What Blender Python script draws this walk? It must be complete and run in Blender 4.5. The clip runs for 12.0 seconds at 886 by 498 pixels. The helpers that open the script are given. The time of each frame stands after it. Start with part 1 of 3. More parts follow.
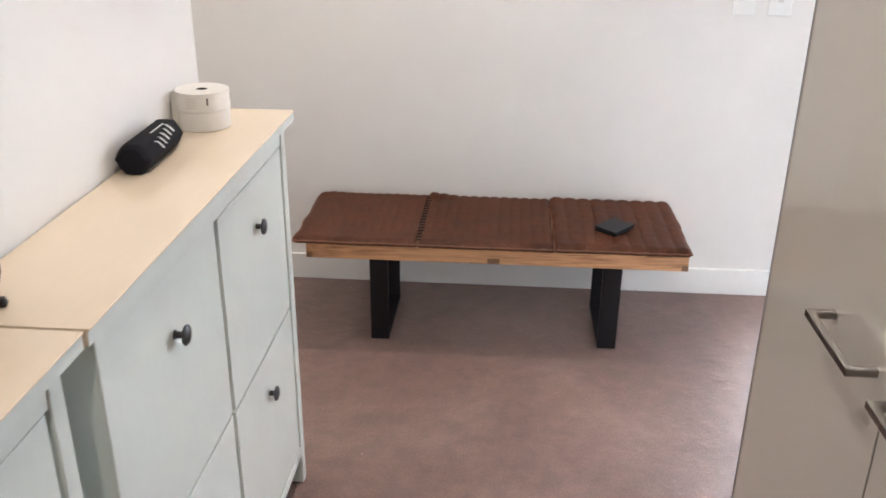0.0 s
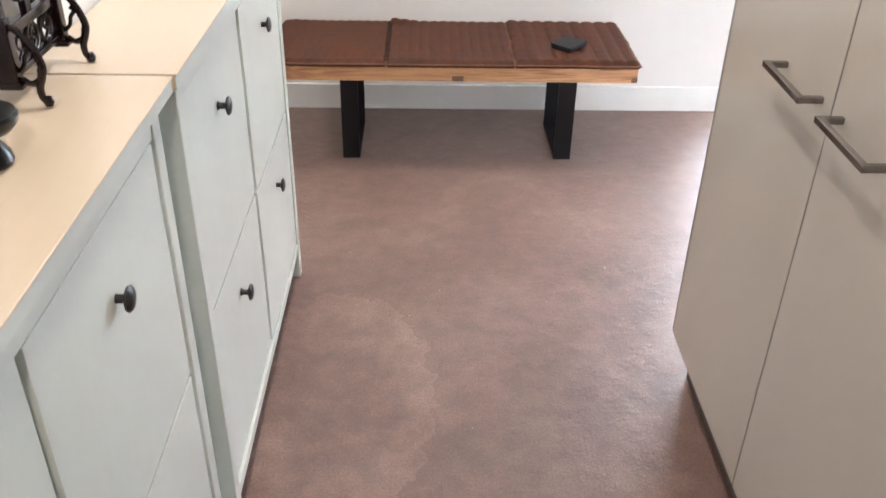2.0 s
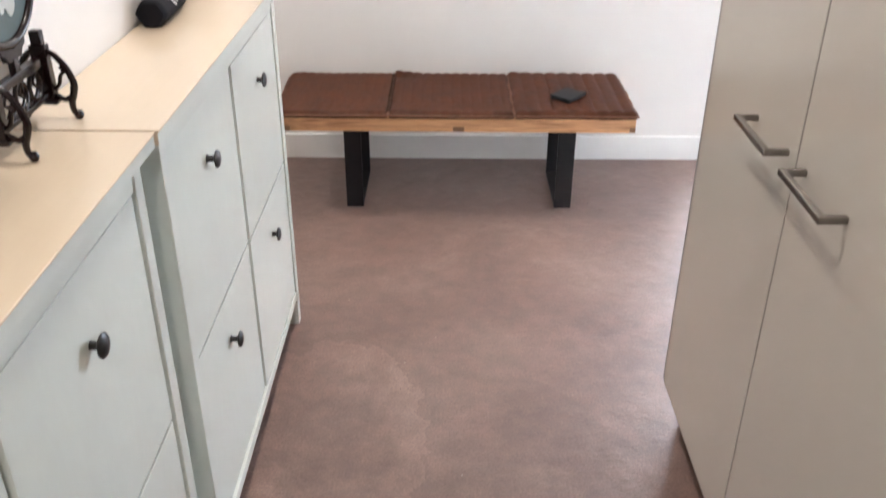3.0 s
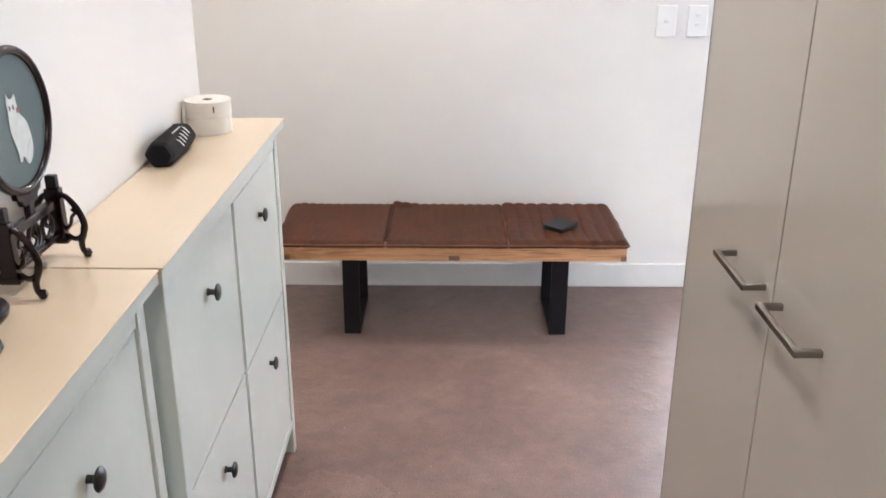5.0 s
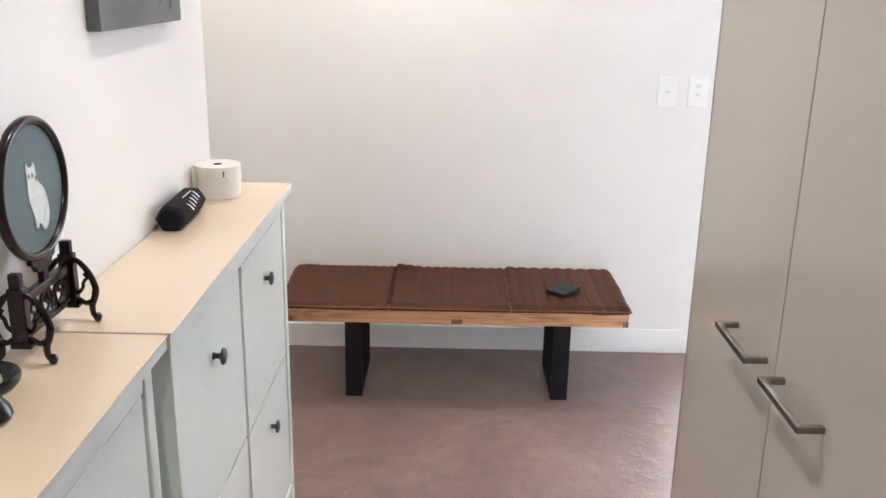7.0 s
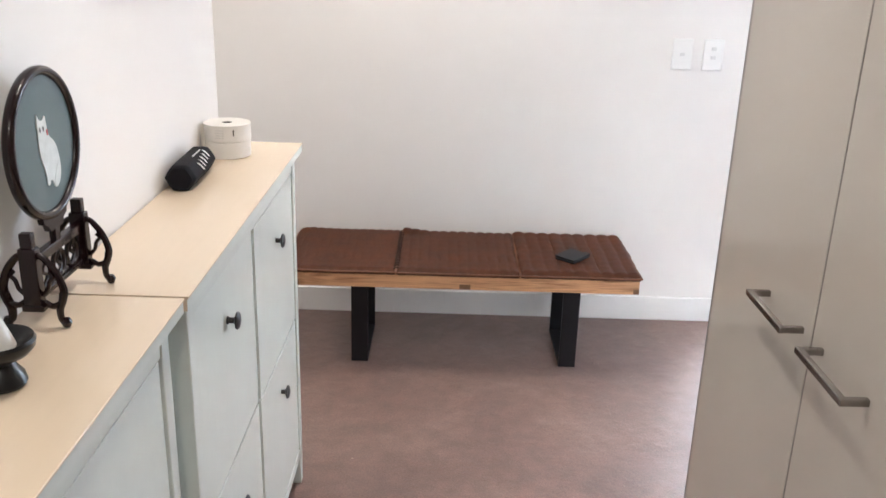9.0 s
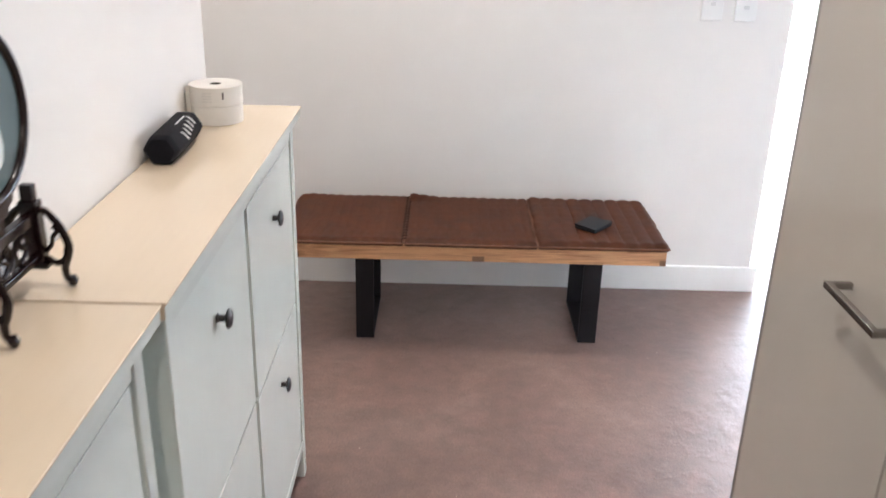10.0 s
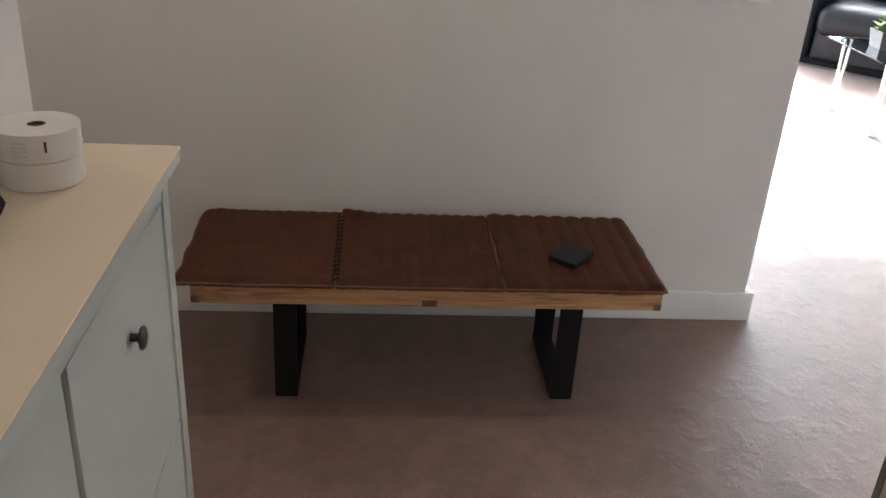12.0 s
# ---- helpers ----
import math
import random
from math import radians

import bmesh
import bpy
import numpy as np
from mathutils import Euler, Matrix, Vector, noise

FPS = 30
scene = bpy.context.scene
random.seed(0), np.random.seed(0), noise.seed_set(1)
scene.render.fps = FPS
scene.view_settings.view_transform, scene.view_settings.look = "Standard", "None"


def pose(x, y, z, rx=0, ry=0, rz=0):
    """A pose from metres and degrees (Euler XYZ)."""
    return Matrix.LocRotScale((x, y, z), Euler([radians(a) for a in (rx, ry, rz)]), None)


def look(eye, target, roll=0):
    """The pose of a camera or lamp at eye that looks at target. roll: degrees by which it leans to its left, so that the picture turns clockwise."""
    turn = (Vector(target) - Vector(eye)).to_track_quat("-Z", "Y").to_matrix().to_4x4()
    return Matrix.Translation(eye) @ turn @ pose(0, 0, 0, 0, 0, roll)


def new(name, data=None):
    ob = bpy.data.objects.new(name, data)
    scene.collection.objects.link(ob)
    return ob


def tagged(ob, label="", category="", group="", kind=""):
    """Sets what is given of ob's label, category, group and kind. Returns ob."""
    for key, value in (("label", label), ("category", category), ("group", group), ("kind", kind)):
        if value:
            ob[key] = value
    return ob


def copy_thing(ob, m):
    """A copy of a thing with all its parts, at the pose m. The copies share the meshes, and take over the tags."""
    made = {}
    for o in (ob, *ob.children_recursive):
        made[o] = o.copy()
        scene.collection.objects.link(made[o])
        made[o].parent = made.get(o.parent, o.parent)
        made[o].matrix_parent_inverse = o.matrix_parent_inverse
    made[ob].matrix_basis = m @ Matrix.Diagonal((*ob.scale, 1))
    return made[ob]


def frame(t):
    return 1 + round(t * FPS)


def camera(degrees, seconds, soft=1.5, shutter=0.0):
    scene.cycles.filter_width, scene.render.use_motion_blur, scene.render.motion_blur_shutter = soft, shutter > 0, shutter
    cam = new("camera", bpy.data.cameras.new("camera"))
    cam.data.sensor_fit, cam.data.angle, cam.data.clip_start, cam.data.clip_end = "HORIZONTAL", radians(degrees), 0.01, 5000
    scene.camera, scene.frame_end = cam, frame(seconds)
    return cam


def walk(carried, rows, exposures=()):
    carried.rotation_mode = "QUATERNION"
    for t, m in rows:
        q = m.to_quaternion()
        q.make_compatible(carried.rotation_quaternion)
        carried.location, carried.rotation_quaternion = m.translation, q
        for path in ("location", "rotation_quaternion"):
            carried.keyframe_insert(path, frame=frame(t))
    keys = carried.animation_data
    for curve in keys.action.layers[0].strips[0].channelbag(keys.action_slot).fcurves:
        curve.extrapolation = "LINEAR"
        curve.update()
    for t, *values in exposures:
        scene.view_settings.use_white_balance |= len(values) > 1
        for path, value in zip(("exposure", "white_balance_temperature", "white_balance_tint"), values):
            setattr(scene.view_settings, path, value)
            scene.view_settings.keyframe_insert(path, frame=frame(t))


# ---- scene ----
cam = camera(53.4, 12.0, shutter=0.5)
PATH = [
    (0, (0.007, 0.029, 1.52), (-0.128, 1.862, 0.732), 0.5),
    (0.3, (0.018, -0.049, 1.513), (-0.166, 1.776, 0.717), -0.88),
    (0.5, (0.021, -0.116, 1.507), (-0.193, 1.692, 0.681), -1.8),
    (0.8, (0.006, -0.164, 1.503), (-0.222, 1.616, 0.62), -1.59),
    (1, (-0.013, -0.186, 1.499), (-0.2, 1.598, 0.614), -1.1),
    (1.2, (-0.044, -0.205, 1.492), (-0.111, 1.58, 0.592), -0.48),
    (1.3, (-0.062, -0.212, 1.488), (-0.079, 1.568, 0.578), -0.11),
    (1.5, (-0.094, -0.226, 1.48), (-0.093, 1.528, 0.519), 0.5),
    (1.7, (-0.118, -0.239, 1.471), (-0.083, 1.482, 0.453), 0.84),
    (1.8, (-0.127, -0.246, 1.466), (-0.084, 1.464, 0.43), 0.95),
    (2, (-0.137, -0.256, 1.459), (-0.095, 1.443, 0.405), 1.1),
    (2.3, (-0.119, -0.265, 1.455), (-0.118, 1.422, 0.38), 1.19),
    (2.5, (-0.101, -0.27, 1.457), (-0.113, 1.418, 0.385), 1.1),
    (2.8, (-0.077, -0.28, 1.471), (-0.09, 1.443, 0.455), 0.65),
    (3, (-0.061, -0.287, 1.483), (-0.07, 1.466, 0.519), 0.3),
    (3.2, (-0.049, -0.298, 1.493), (-0.064, 1.48, 0.577), 0.1),
    (4.8, (-0.045, -0.326, 1.52), (-0.045, 1.533, 0.782), 0.17),
    (5, (-0.046, -0.329, 1.523), (-0.057, 1.54, 0.811), 0.2),
    (5.5, (-0.061, -0.33, 1.528), (-0.089, 1.555, 0.858), 0.4),
    (6, (-0.053, -0.334, 1.537), (-0.066, 1.565, 0.909), 0.7),
    (6.5, (-0.053, -0.341, 1.543), (-0.078, 1.566, 0.942), 0.7),
    (7, (-0.054, -0.344, 1.547), (-0.069, 1.568, 0.961), 1.0),
    (8.8, (-0.099, -0.299, 1.528), (-0.11, 1.595, 0.888), 1.63),
    (9, (-0.107, -0.291, 1.525), (-0.107, 1.597, 0.864), 1.7),
    (9.3, (-0.14, -0.267, 1.515), (-0.1, 1.609, 0.825), 1.86),
    (9.5, (-0.159, -0.231, 1.507), (-0.102, 1.633, 0.784), 1.9),
    (9.8, (-0.158, -0.132, 1.496), (-0.118, 1.718, 0.735), 1.7),
    (10, (-0.149, -0.048, 1.492), (-0.145, 1.803, 0.734), 1.5),
    (10.2, (-0.132, 0.047, 1.498), (-0.129, 1.913, 0.776), 1.3),
    (10.3, (-0.122, 0.099, 1.502), (-0.131, 1.975, 0.809), 1.2),
    (10.5, (-0.109, 0.201, 1.509), (-0.146, 2.065, 0.785), 1.0),
    (10.7, (-0.113, 0.3, 1.507), (-0.16, 2.149, 0.746), 0.73),
    (11, (-0.133, 0.437, 1.501), (-0.149, 2.284, 0.736), 0.6),
    (11.3, (-0.158, 0.547, 1.502), (-0.072, 2.385, 0.72), 1.55),
    (11.5, (-0.172, 0.6, 1.502), (-0.037, 2.422, 0.687), 2.3),
    (11.7, (-0.179, 0.632, 1.498), (-0.024, 2.433, 0.642), 2.97),
    (12, (-0.182, 0.648, 1.493), (-0.02, 2.442, 0.624), 3.6),
]
EXPOSURES = [(0, 3.96, 5880, 10), (1, 3.99, 5890, 10), (2, 4.31, 5900, 10), (2.5, 4.36, 5880, 10), (3, 4.22, 5870, 10), (5, 4.07, 5820, 10), (9.5, 4.06, 5820, 10),
             (10, 4.01, 5790, 10), (10.5, 3.76, 5740, 10), (11, 3.30, 5740, 10), (11.5, 2.62, 6080, 10), (12, 2.48, 6260, 10)]
walk(cam, [(t, look(eye, target, roll)) for t, eye, target, roll in PATH], EXPOSURES)

# ---- world, sun, lamps ----
SUN_EL, SUN_AZ = 24.5, 0.5  # degrees above the horizon; degrees from +y towards +x
world = bpy.data.worlds.new("sky")
scene.world = world
world.use_nodes = True
wn = world.node_tree
sky = wn.nodes.new("ShaderNodeTexSky")
sky.sky_type, sky.sun_disc = "NISHITA", False
sky.sun_elevation, sky.sun_rotation = radians(SUN_EL), radians(SUN_AZ)
wn.nodes["Background"].inputs["Strength"].default_value = 0.06
wn.links.new(sky.outputs[0], wn.nodes["Background"].inputs["Color"])
sun = new("sun", bpy.data.lights.new("sun", "SUN"))
sun.data.energy, sun.data.angle, sun.data.color = 4.2, radians(0.6), (1.0, 0.97, 0.93)
el, az = radians(SUN_EL), radians(SUN_AZ)
toward = Vector((math.sin(az) * math.cos(el), math.cos(az) * math.cos(el), math.sin(el)))
sun.matrix_world = look(toward * 30, (0, 0, 0))


def area(name, eye, target, sx, sy, watts, colour, shape="RECTANGLE"):
    ob = new(name, bpy.data.lights.new(name, "AREA"))
    ob.data.shape, ob.data.size, ob.data.size_y, ob.data.energy, ob.data.color = shape, sx, sy, watts, colour
    ob.matrix_world = look(eye, target)
    return ob


area("window_daylight", (3.7, 8.32, 1.25), (3.7, 0, 1.0), 5.0, 2.0, 62, (0.72, 0.87, 1.0))
WARM = (1.0, 0.87, 0.71)
LAMPS = ((-0.18, 2.93, 0.88), (-0.15, -0.85, 0.80), (-1.55, 2.6, 0.52), (-0.20, 1.05, 1.55))  # unseen recessed downlights and their watts; the second and third added as fill
for lx, ly, watts in LAMPS[:3]:
    area("unseen_downlight", (lx, ly, 2.37), (lx, ly, 0), 0.09, 0.09, watts, WARM, "DISK")
# the one over the cabinets has a narrower reflector
beam = new("unseen_downlight", bpy.data.lights.new("unseen_downlight", "SPOT"))
beam.data.energy, beam.data.color, beam.data.spot_size, beam.data.spot_blend, beam.data.shadow_soft_size = LAMPS[3][2], WARM, radians(92), 0.7, 0.045
beam.matrix_world = look((LAMPS[3][0], LAMPS[3][1], 2.37), (LAMPS[3][0], LAMPS[3][1], 0))


# ---- materials ----
def tex(nt, kind, scale=None, detail=None, rough=None, vec=None, **kw):
    n = nt.nodes.new(kind)
    if scale is not None:
        n.inputs["Scale"].default_value = scale
    if detail is not None:
        n.inputs["Detail"].default_value = detail
    if rough is not None:
        n.inputs["Roughness"].default_value = rough
    if vec is not None:
        nt.links.new(vec, n.inputs["Vector"])
    return n


def ramp(nt, fac, stops):
    n = nt.nodes.new("ShaderNodeValToRGB")
    els = n.color_ramp.elements
    while len(els) < len(stops):
        els.new(0.5)
    for e, (p, c) in zip(els, stops):
        e.position, e.color = p, (*c, 1)
    nt.links.new(fac, n.inputs[0])
    return n.outputs[0]


def mixed(nt, a, b, fac, mode="MIX"):
    n = nt.nodes.new("ShaderNodeMix")
    n.data_type, n.blend_type = "RGBA", mode
    for sock, v in ((n.inputs[6], a), (n.inputs[7], b), (n.inputs[0], fac)):
        if isinstance(v, bpy.types.NodeSocket):
            nt.links.new(v, sock)
        elif isinstance(v, (tuple, list)):
            sock.default_value = (*v, 1)
        else:
            sock.default_value = v
    return n.outputs[2]


def bump(nt, height, strength, distance, normal=None):
    n = nt.nodes.new("ShaderNodeBump")
    n.inputs["Strength"].default_value, n.inputs["Distance"].default_value = strength, distance
    nt.links.new(height, n.inputs["Height"])
    if normal is not None:
        nt.links.new(normal, n.inputs["Normal"])
    return n.outputs[0]


def material(name, colour, rough=0.5, metal=0.0, spread=0.06, scale=6.0, grain=120.0, relief=0.0, depth=0.001, stretch=(1, 1, 1), coat=0.0, spec=0.5, rspread=0.04):
    """A surface with its colour and gloss varied at two scales, and fine relief."""
    m = bpy.data.materials.new(name)
    m.use_nodes = True
    nt = m.node_tree
    b = nt.nodes["Principled BSDF"]
    co = nt.nodes.new("ShaderNodeTexCoord")
    mp = nt.nodes.new("ShaderNodeMapping")
    mp.inputs["Scale"].default_value = stretch
    nt.links.new(co.outputs["Object"], mp.inputs["Vector"])
    big = tex(nt, "ShaderNodeTexNoise", scale, 4, 0.55, mp.outputs[0])
    fine = tex(nt, "ShaderNodeTexNoise", grain, 3, 0.6, mp.outputs[0])
    lo = tuple(c * (1 - spread) for c in colour)
    hi = tuple(min(1, c * (1 + spread)) for c in colour)
    c1 = ramp(nt, big.outputs[0], [(0.3, lo), (0.7, hi)])
    c2 = ramp(nt, fine.outputs[0], [(0.3, (1 - spread,) * 3), (0.7, (1, 1, 1))])
    nt.links.new(mixed(nt, c1, c2, 1.0, "MULTIPLY"), b.inputs["Base Color"])
    r = nt.nodes.new("ShaderNodeMapRange")
    r.inputs[3].default_value, r.inputs[4].default_value = max(0.02, rough - rspread), min(1, rough + rspread)
    nt.links.new(big.outputs[0], r.inputs[0])
    nt.links.new(r.outputs[0], b.inputs["Roughness"])
    b.inputs["Metallic"].default_value = metal
    b.inputs["Coat Weight"].default_value = coat
    b.inputs["Specular IOR Level"].default_value = spec
    if relief:
        nt.links.new(bump(nt, fine.outputs[0], relief, depth), b.inputs["Normal"])
    return m


def carpet_material():
    m = bpy.data.materials.new("carpet_pile")
    m.use_nodes = True
    nt = m.node_tree
    b = nt.nodes["Principled BSDF"]
    co = nt.nodes.new("ShaderNodeTexCoord").outputs["Object"]
    warp = tex(nt, "ShaderNodeTexNoise", 1.3, 2, 0.5, co)
    add = nt.nodes.new("ShaderNodeVectorMath")
    add.operation = "MULTIPLY_ADD"
    add.inputs[1].default_value = (0.5, 0.5, 0.5)
    nt.links.new(warp.outputs["Color"], add.inputs[0])
    nt.links.new(co, add.inputs[2])
    patch = tex(nt, "ShaderNodeTexNoise", 2.6, 5, 0.62, add.outputs[0])
    mid = tex(nt, "ShaderNodeTexNoise", 14, 4, 0.65, co)
    tuft = tex(nt, "ShaderNodeTexNoise", 170, 3, 0.7, co)
    cell = tex(nt, "ShaderNodeTexVoronoi", 210, vec=co)
    c = ramp(nt, patch.outputs[0], [(0.36, (0.190, 0.105, 0.081)), (0.5, (0.218, 0.125, 0.098)), (0.62, (0.254, 0.155, 0.124))])
    nap = tex(nt, "ShaderNodeTexNoise", 1.7, 1, 0.4, add.outputs[0])
    c = mixed(nt, c, ramp(nt, nap.outputs[0], [(0.40, (0.93, 0.92, 0.91)), (0.485, (0.94, 0.94, 0.93)), (0.51, (1.05, 1.05, 1.05)), (0.60, (1.0, 1.0, 1.0))]), 1.0, "MULTIPLY")
    c = mixed(nt, c, ramp(nt, mid.outputs[0], [(0.32, (0.83, 0.82, 0.81)), (0.5, (0.96, 0.96, 0.96)), (0.68, (1.12, 1.12, 1.12))]), 1.0, "MULTIPLY")
    c = mixed(nt, c, ramp(nt, tuft.outputs[0], [(0.25, (0.54, 0.53, 0.52)), (0.7, (1.08, 1.08, 1.08))]), 1.0, "MULTIPLY")
    # a brushed patch of nap beside the cabinets, and pale wear where the bench legs stood
    for (cx, cy), (rx, ry), tone in (((-0.36, 1.40), (0.34, 0.58), (1.36, 1.41, 1.43)), ((0.50, 2.80), (0.20, 0.16), (1.22, 1.24, 1.26)), ((-0.30, 2.95), (0.22, 0.13), (1.16, 1.18, 1.20))):
        mp = nt.nodes.new("ShaderNodeMapping")
        mp.inputs["Location"].default_value = (-cx / rx, -cy / ry, 0)
        mp.inputs["Scale"].default_value = (1 / rx, 1 / ry, 0)
        nt.links.new(co, mp.inputs["Vector"])
        far = nt.nodes.new("ShaderNodeVectorMath")
        far.operation = "LENGTH"
        nt.links.new(mp.outputs[0], far.inputs[0])
        rag = nt.nodes.new("ShaderNodeMath")
        rag.operation = "MULTIPLY_ADD"
        rag.inputs[1].default_value = 0.5 if rx > 0.3 else 1.5
        nt.links.new(mid.outputs[0], rag.inputs[0])
        nt.links.new(far.outputs["Value"], rag.inputs[2])
        inside = [(0.55, (1, 1, 1)), (1.06, tone), (1.22, tone), (1.30, (1, 1, 1))] if rx > 0.3 else [(0.8, tone), (1.0, (1, 1, 1))]
        c = mixed(nt, c, ramp(nt, rag.outputs[0], inside), 1.0, "MULTIPLY")
    nt.links.new(c, b.inputs["Base Color"])
    b.inputs["Roughness"].default_value = 0.52
    b.inputs["Specular IOR Level"].default_value = 0.5
    b.inputs["Sheen Weight"].default_value = 0.3
    b.inputs["Sheen Roughness"].default_value = 0.5
    n = bump(nt, mid.outputs[0], 0.08, 0.006)
    crease = tex(nt, "ShaderNodeTexNoise", 12, 3, 0.6, co)
    n = bump(nt, ramp(nt, crease.outputs[0], [(0.47, (0, 0, 0)), (0.68, (1, 1, 1))]), 0.13, 0.006, n)
    n = bump(nt, tuft.outputs[0], 0.30, 0.0015, n)
    n = bump(nt, cell.outputs[0], 0.2, 0.001, n)
    nt.links.new(n, b.inputs["Normal"])
    return m


def wood_material(name, light, dark, axis, rough=0.45, scale=9.0, warp=3.0, coat=0.0):
    """Streaked timber, the grain running along axis (0 x, 1 y, 2 z)."""
    m = bpy.data.materials.new(name)
    m.use_nodes = True
    nt = m.node_tree
    b = nt.nodes["Principled BSDF"]
    co = nt.nodes.new("ShaderNodeTexCoord").outputs["Object"]
    mp = nt.nodes.new("ShaderNodeMapping")
    s = [1.0, 1.0, 1.0]
    s[axis] = 0.06
    mp.inputs["Scale"].default_value = s
    nt.links.new(co, mp.inputs["Vector"])
    streak = tex(nt, "ShaderNodeTexNoise", scale * 6, 5, 0.6, mp.outputs[0])
    streak.inputs["Distortion"].default_value = warp
    fine = tex(nt, "ShaderNodeTexNoise", scale * 40, 3, 0.6, mp.outputs[0])
    c = ramp(nt, streak.outputs[0], [(0.32, dark), (0.52, light), (0.75, tuple(min(1, v * 1.12) for v in light))])
    c = mixed(nt, c, ramp(nt, fine.outputs[0], [(0.3, (0.86, 0.84, 0.82)), (0.65, (1, 1, 1))]), 1.0, "MULTIPLY")
    nt.links.new(c, b.inputs["Base Color"])
    b.inputs["Roughness"].default_value = rough
    b.inputs["Coat Weight"].default_value = coat
    nt.links.new(bump(nt, fine.outputs[0], 0.15, 0.001), b.inputs["Normal"])
    return m


def glass_material(name, tint, rough=0.0):
    m = bpy.data.materials.new(name)
    m.use_nodes = True
    b = m.node_tree.nodes["Principled BSDF"]
    b.inputs["Base Color"].default_value = (*tint, 1)
    b.inputs["Transmission Weight"].default_value = 1.0
    b.inputs["Roughness"].default_value = rough
    b.inputs["IOR"].default_value = 1.45
    return m


def glow_material(name, colour, strength):
    m = bpy.data.materials.new(name)
    m.use_nodes = True
    b = m.node_tree.nodes["Principled BSDF"]
    b.inputs["Emission Color"].default_value = (*colour, 1)
    b.inputs["Emission Strength"].default_value = strength
    return m


PAINT = material("wall_paint", (0.774, 0.756, 0.738), 0.72, spread=0.012, scale=1.6, grain=260, relief=0.12, depth=0.001)
CEIL = material("ceiling_paint", (0.84, 0.83, 0.81), 0.85, spread=0.01, scale=1.2, grain=200, relief=0.1)
TRIM = material("trim_gloss_paint", (0.83, 0.825, 0.81), 0.35, spread=0.015, scale=4, grain=90, relief=0.05)
CARPET = carpet_material()
CABWHITE = material("cabinet_white_lacquer", (0.722, 0.758, 0.708), 0.25, spread=0.02, scale=3, grain=60, relief=0.04, stretch=(1, 1, 0.3))
VENEER = material("pale_birch_top", (0.76, 0.63, 0.475), 0.2, spread=0.018, scale=5, grain=90, relief=0.03, stretch=(1, 0.12, 1), coat=0.2)
IRON = material("oil_rubbed_knob", (0.055, 0.052, 0.05), 0.36, 0.7, spread=0.2, grain=200)
CUPEDGE = material("wardrobe_edge_tape", (0.20, 0.18, 0.165), 0.4, spread=0.04)
GREIGE = material("wardrobe_gloss_greige", (0.53, 0.485, 0.43), 0.15, spread=0.015, scale=1.2, grain=300, relief=0.03, coat=0.12)
KICK = material("kick_board_dark", (0.10, 0.085, 0.075), 0.6, spread=0.1)
STEEL = material("brushed_steel", (0.27, 0.25, 0.235), 0.24, 1.0, spread=0.06, scale=20, grain=300, relief=0.1, depth=0.0003, stretch=(1, 0.1, 1))
OAK = wood_material("bench_timber", (0.66, 0.37, 0.185), (0.29, 0.125, 0.05), 0, 0.5, 4.2, 3.6)
ENDGRAIN = wood_material("bench_end_grain", (0.22, 0.115, 0.055), (0.15, 0.075, 0.035), 2, 0.6)
BLACKSTEEL = material("black_powder_coat", (0.010, 0.009, 0.011), 0.5, 0.0, spread=0.15, grain=300, relief=0.1, depth=0.0005, spec=0.25)
SUEDE = material("brown_leather_cushion", (0.074, 0.0220, 0.0082), 0.52, spread=0.30, scale=14, grain=150, relief=0.45, depth=0.002, spec=0.17)
PIPING = material("cushion_edge_leather", (0.15, 0.055, 0.021), 0.5, spread=0.2, scale=30, grain=200, relief=0.3)
LACE = material("dark_lacing_leather", (0.035, 0.014, 0.008), 0.6, spread=0.2, scale=40)
BLACKLEATHER = material("black_wallet_leather", (0.012, 0.016, 0.020), 0.5, spec=0.25, spread=0.2, grain=260, relief=0.3, depth=0.0008)
ROSEWOOD = material("dark_carved_rosewood", (0.0125, 0.0042, 0.0050), 0.22, spread=0.35, scale=30, grain=220, relief=0.1, depth=0.0005, spec=0.36)
SILK = material("grey_green_silk", (0.066, 0.10, 0.096), 0.55, spread=0.06, scale=8, grain=700, relief=0.1, depth=0.0003)
THREAD = material("white_silk_thread", (0.58, 0.61, 0.60), 0.6, spread=0.08, scale=60, grain=500, relief=0.4, depth=0.0006)
REDTHREAD = material("red_silk_thread", (0.45, 0.06, 0.07), 0.6)
DARKTHREAD = material("grey_silk_thread", (0.10, 0.10, 0.10), 0.6)
PAPER = material("label_roll_paper", (0.79, 0.76, 0.71), 0.75, spread=0.03, scale=30, grain=300, relief=0.1)
FAINT = material("faint_grey_print", (0.68, 0.66, 0.62), 0.7)
LINT = material("pale_lint", (0.46, 0.38, 0.34), 0.9, spread=0.15, scale=40)
# dark brown card with the core's inner shade put into its colour
CARD = material("roll_core_shadow_card", (0.07, 0.055, 0.045), 0.8)
CASECLOTH = material("black_case_fabric", (0.007, 0.007, 0.011), 0.8, spec=0.2, spread=0.2, grain=500, relief=0.35, depth=0.0008)
PRINT = material("white_print", (0.80, 0.80, 0.80), 0.6)
CANVAS = material("dark_painted_canvas", (0.095, 0.10, 0.10), 0.5, spread=0.3, scale=5, grain=350, relief=0.3, depth=0.0008)
CANVASMARK = material("canvas_painted_mark", (0.20, 0.21, 0.185), 0.5, spread=0.3, scale=20, grain=200, relief=0.3)
SWITCH = material("switch_plastic", (0.79, 0.79, 0.775), 0.3, spread=0.01)
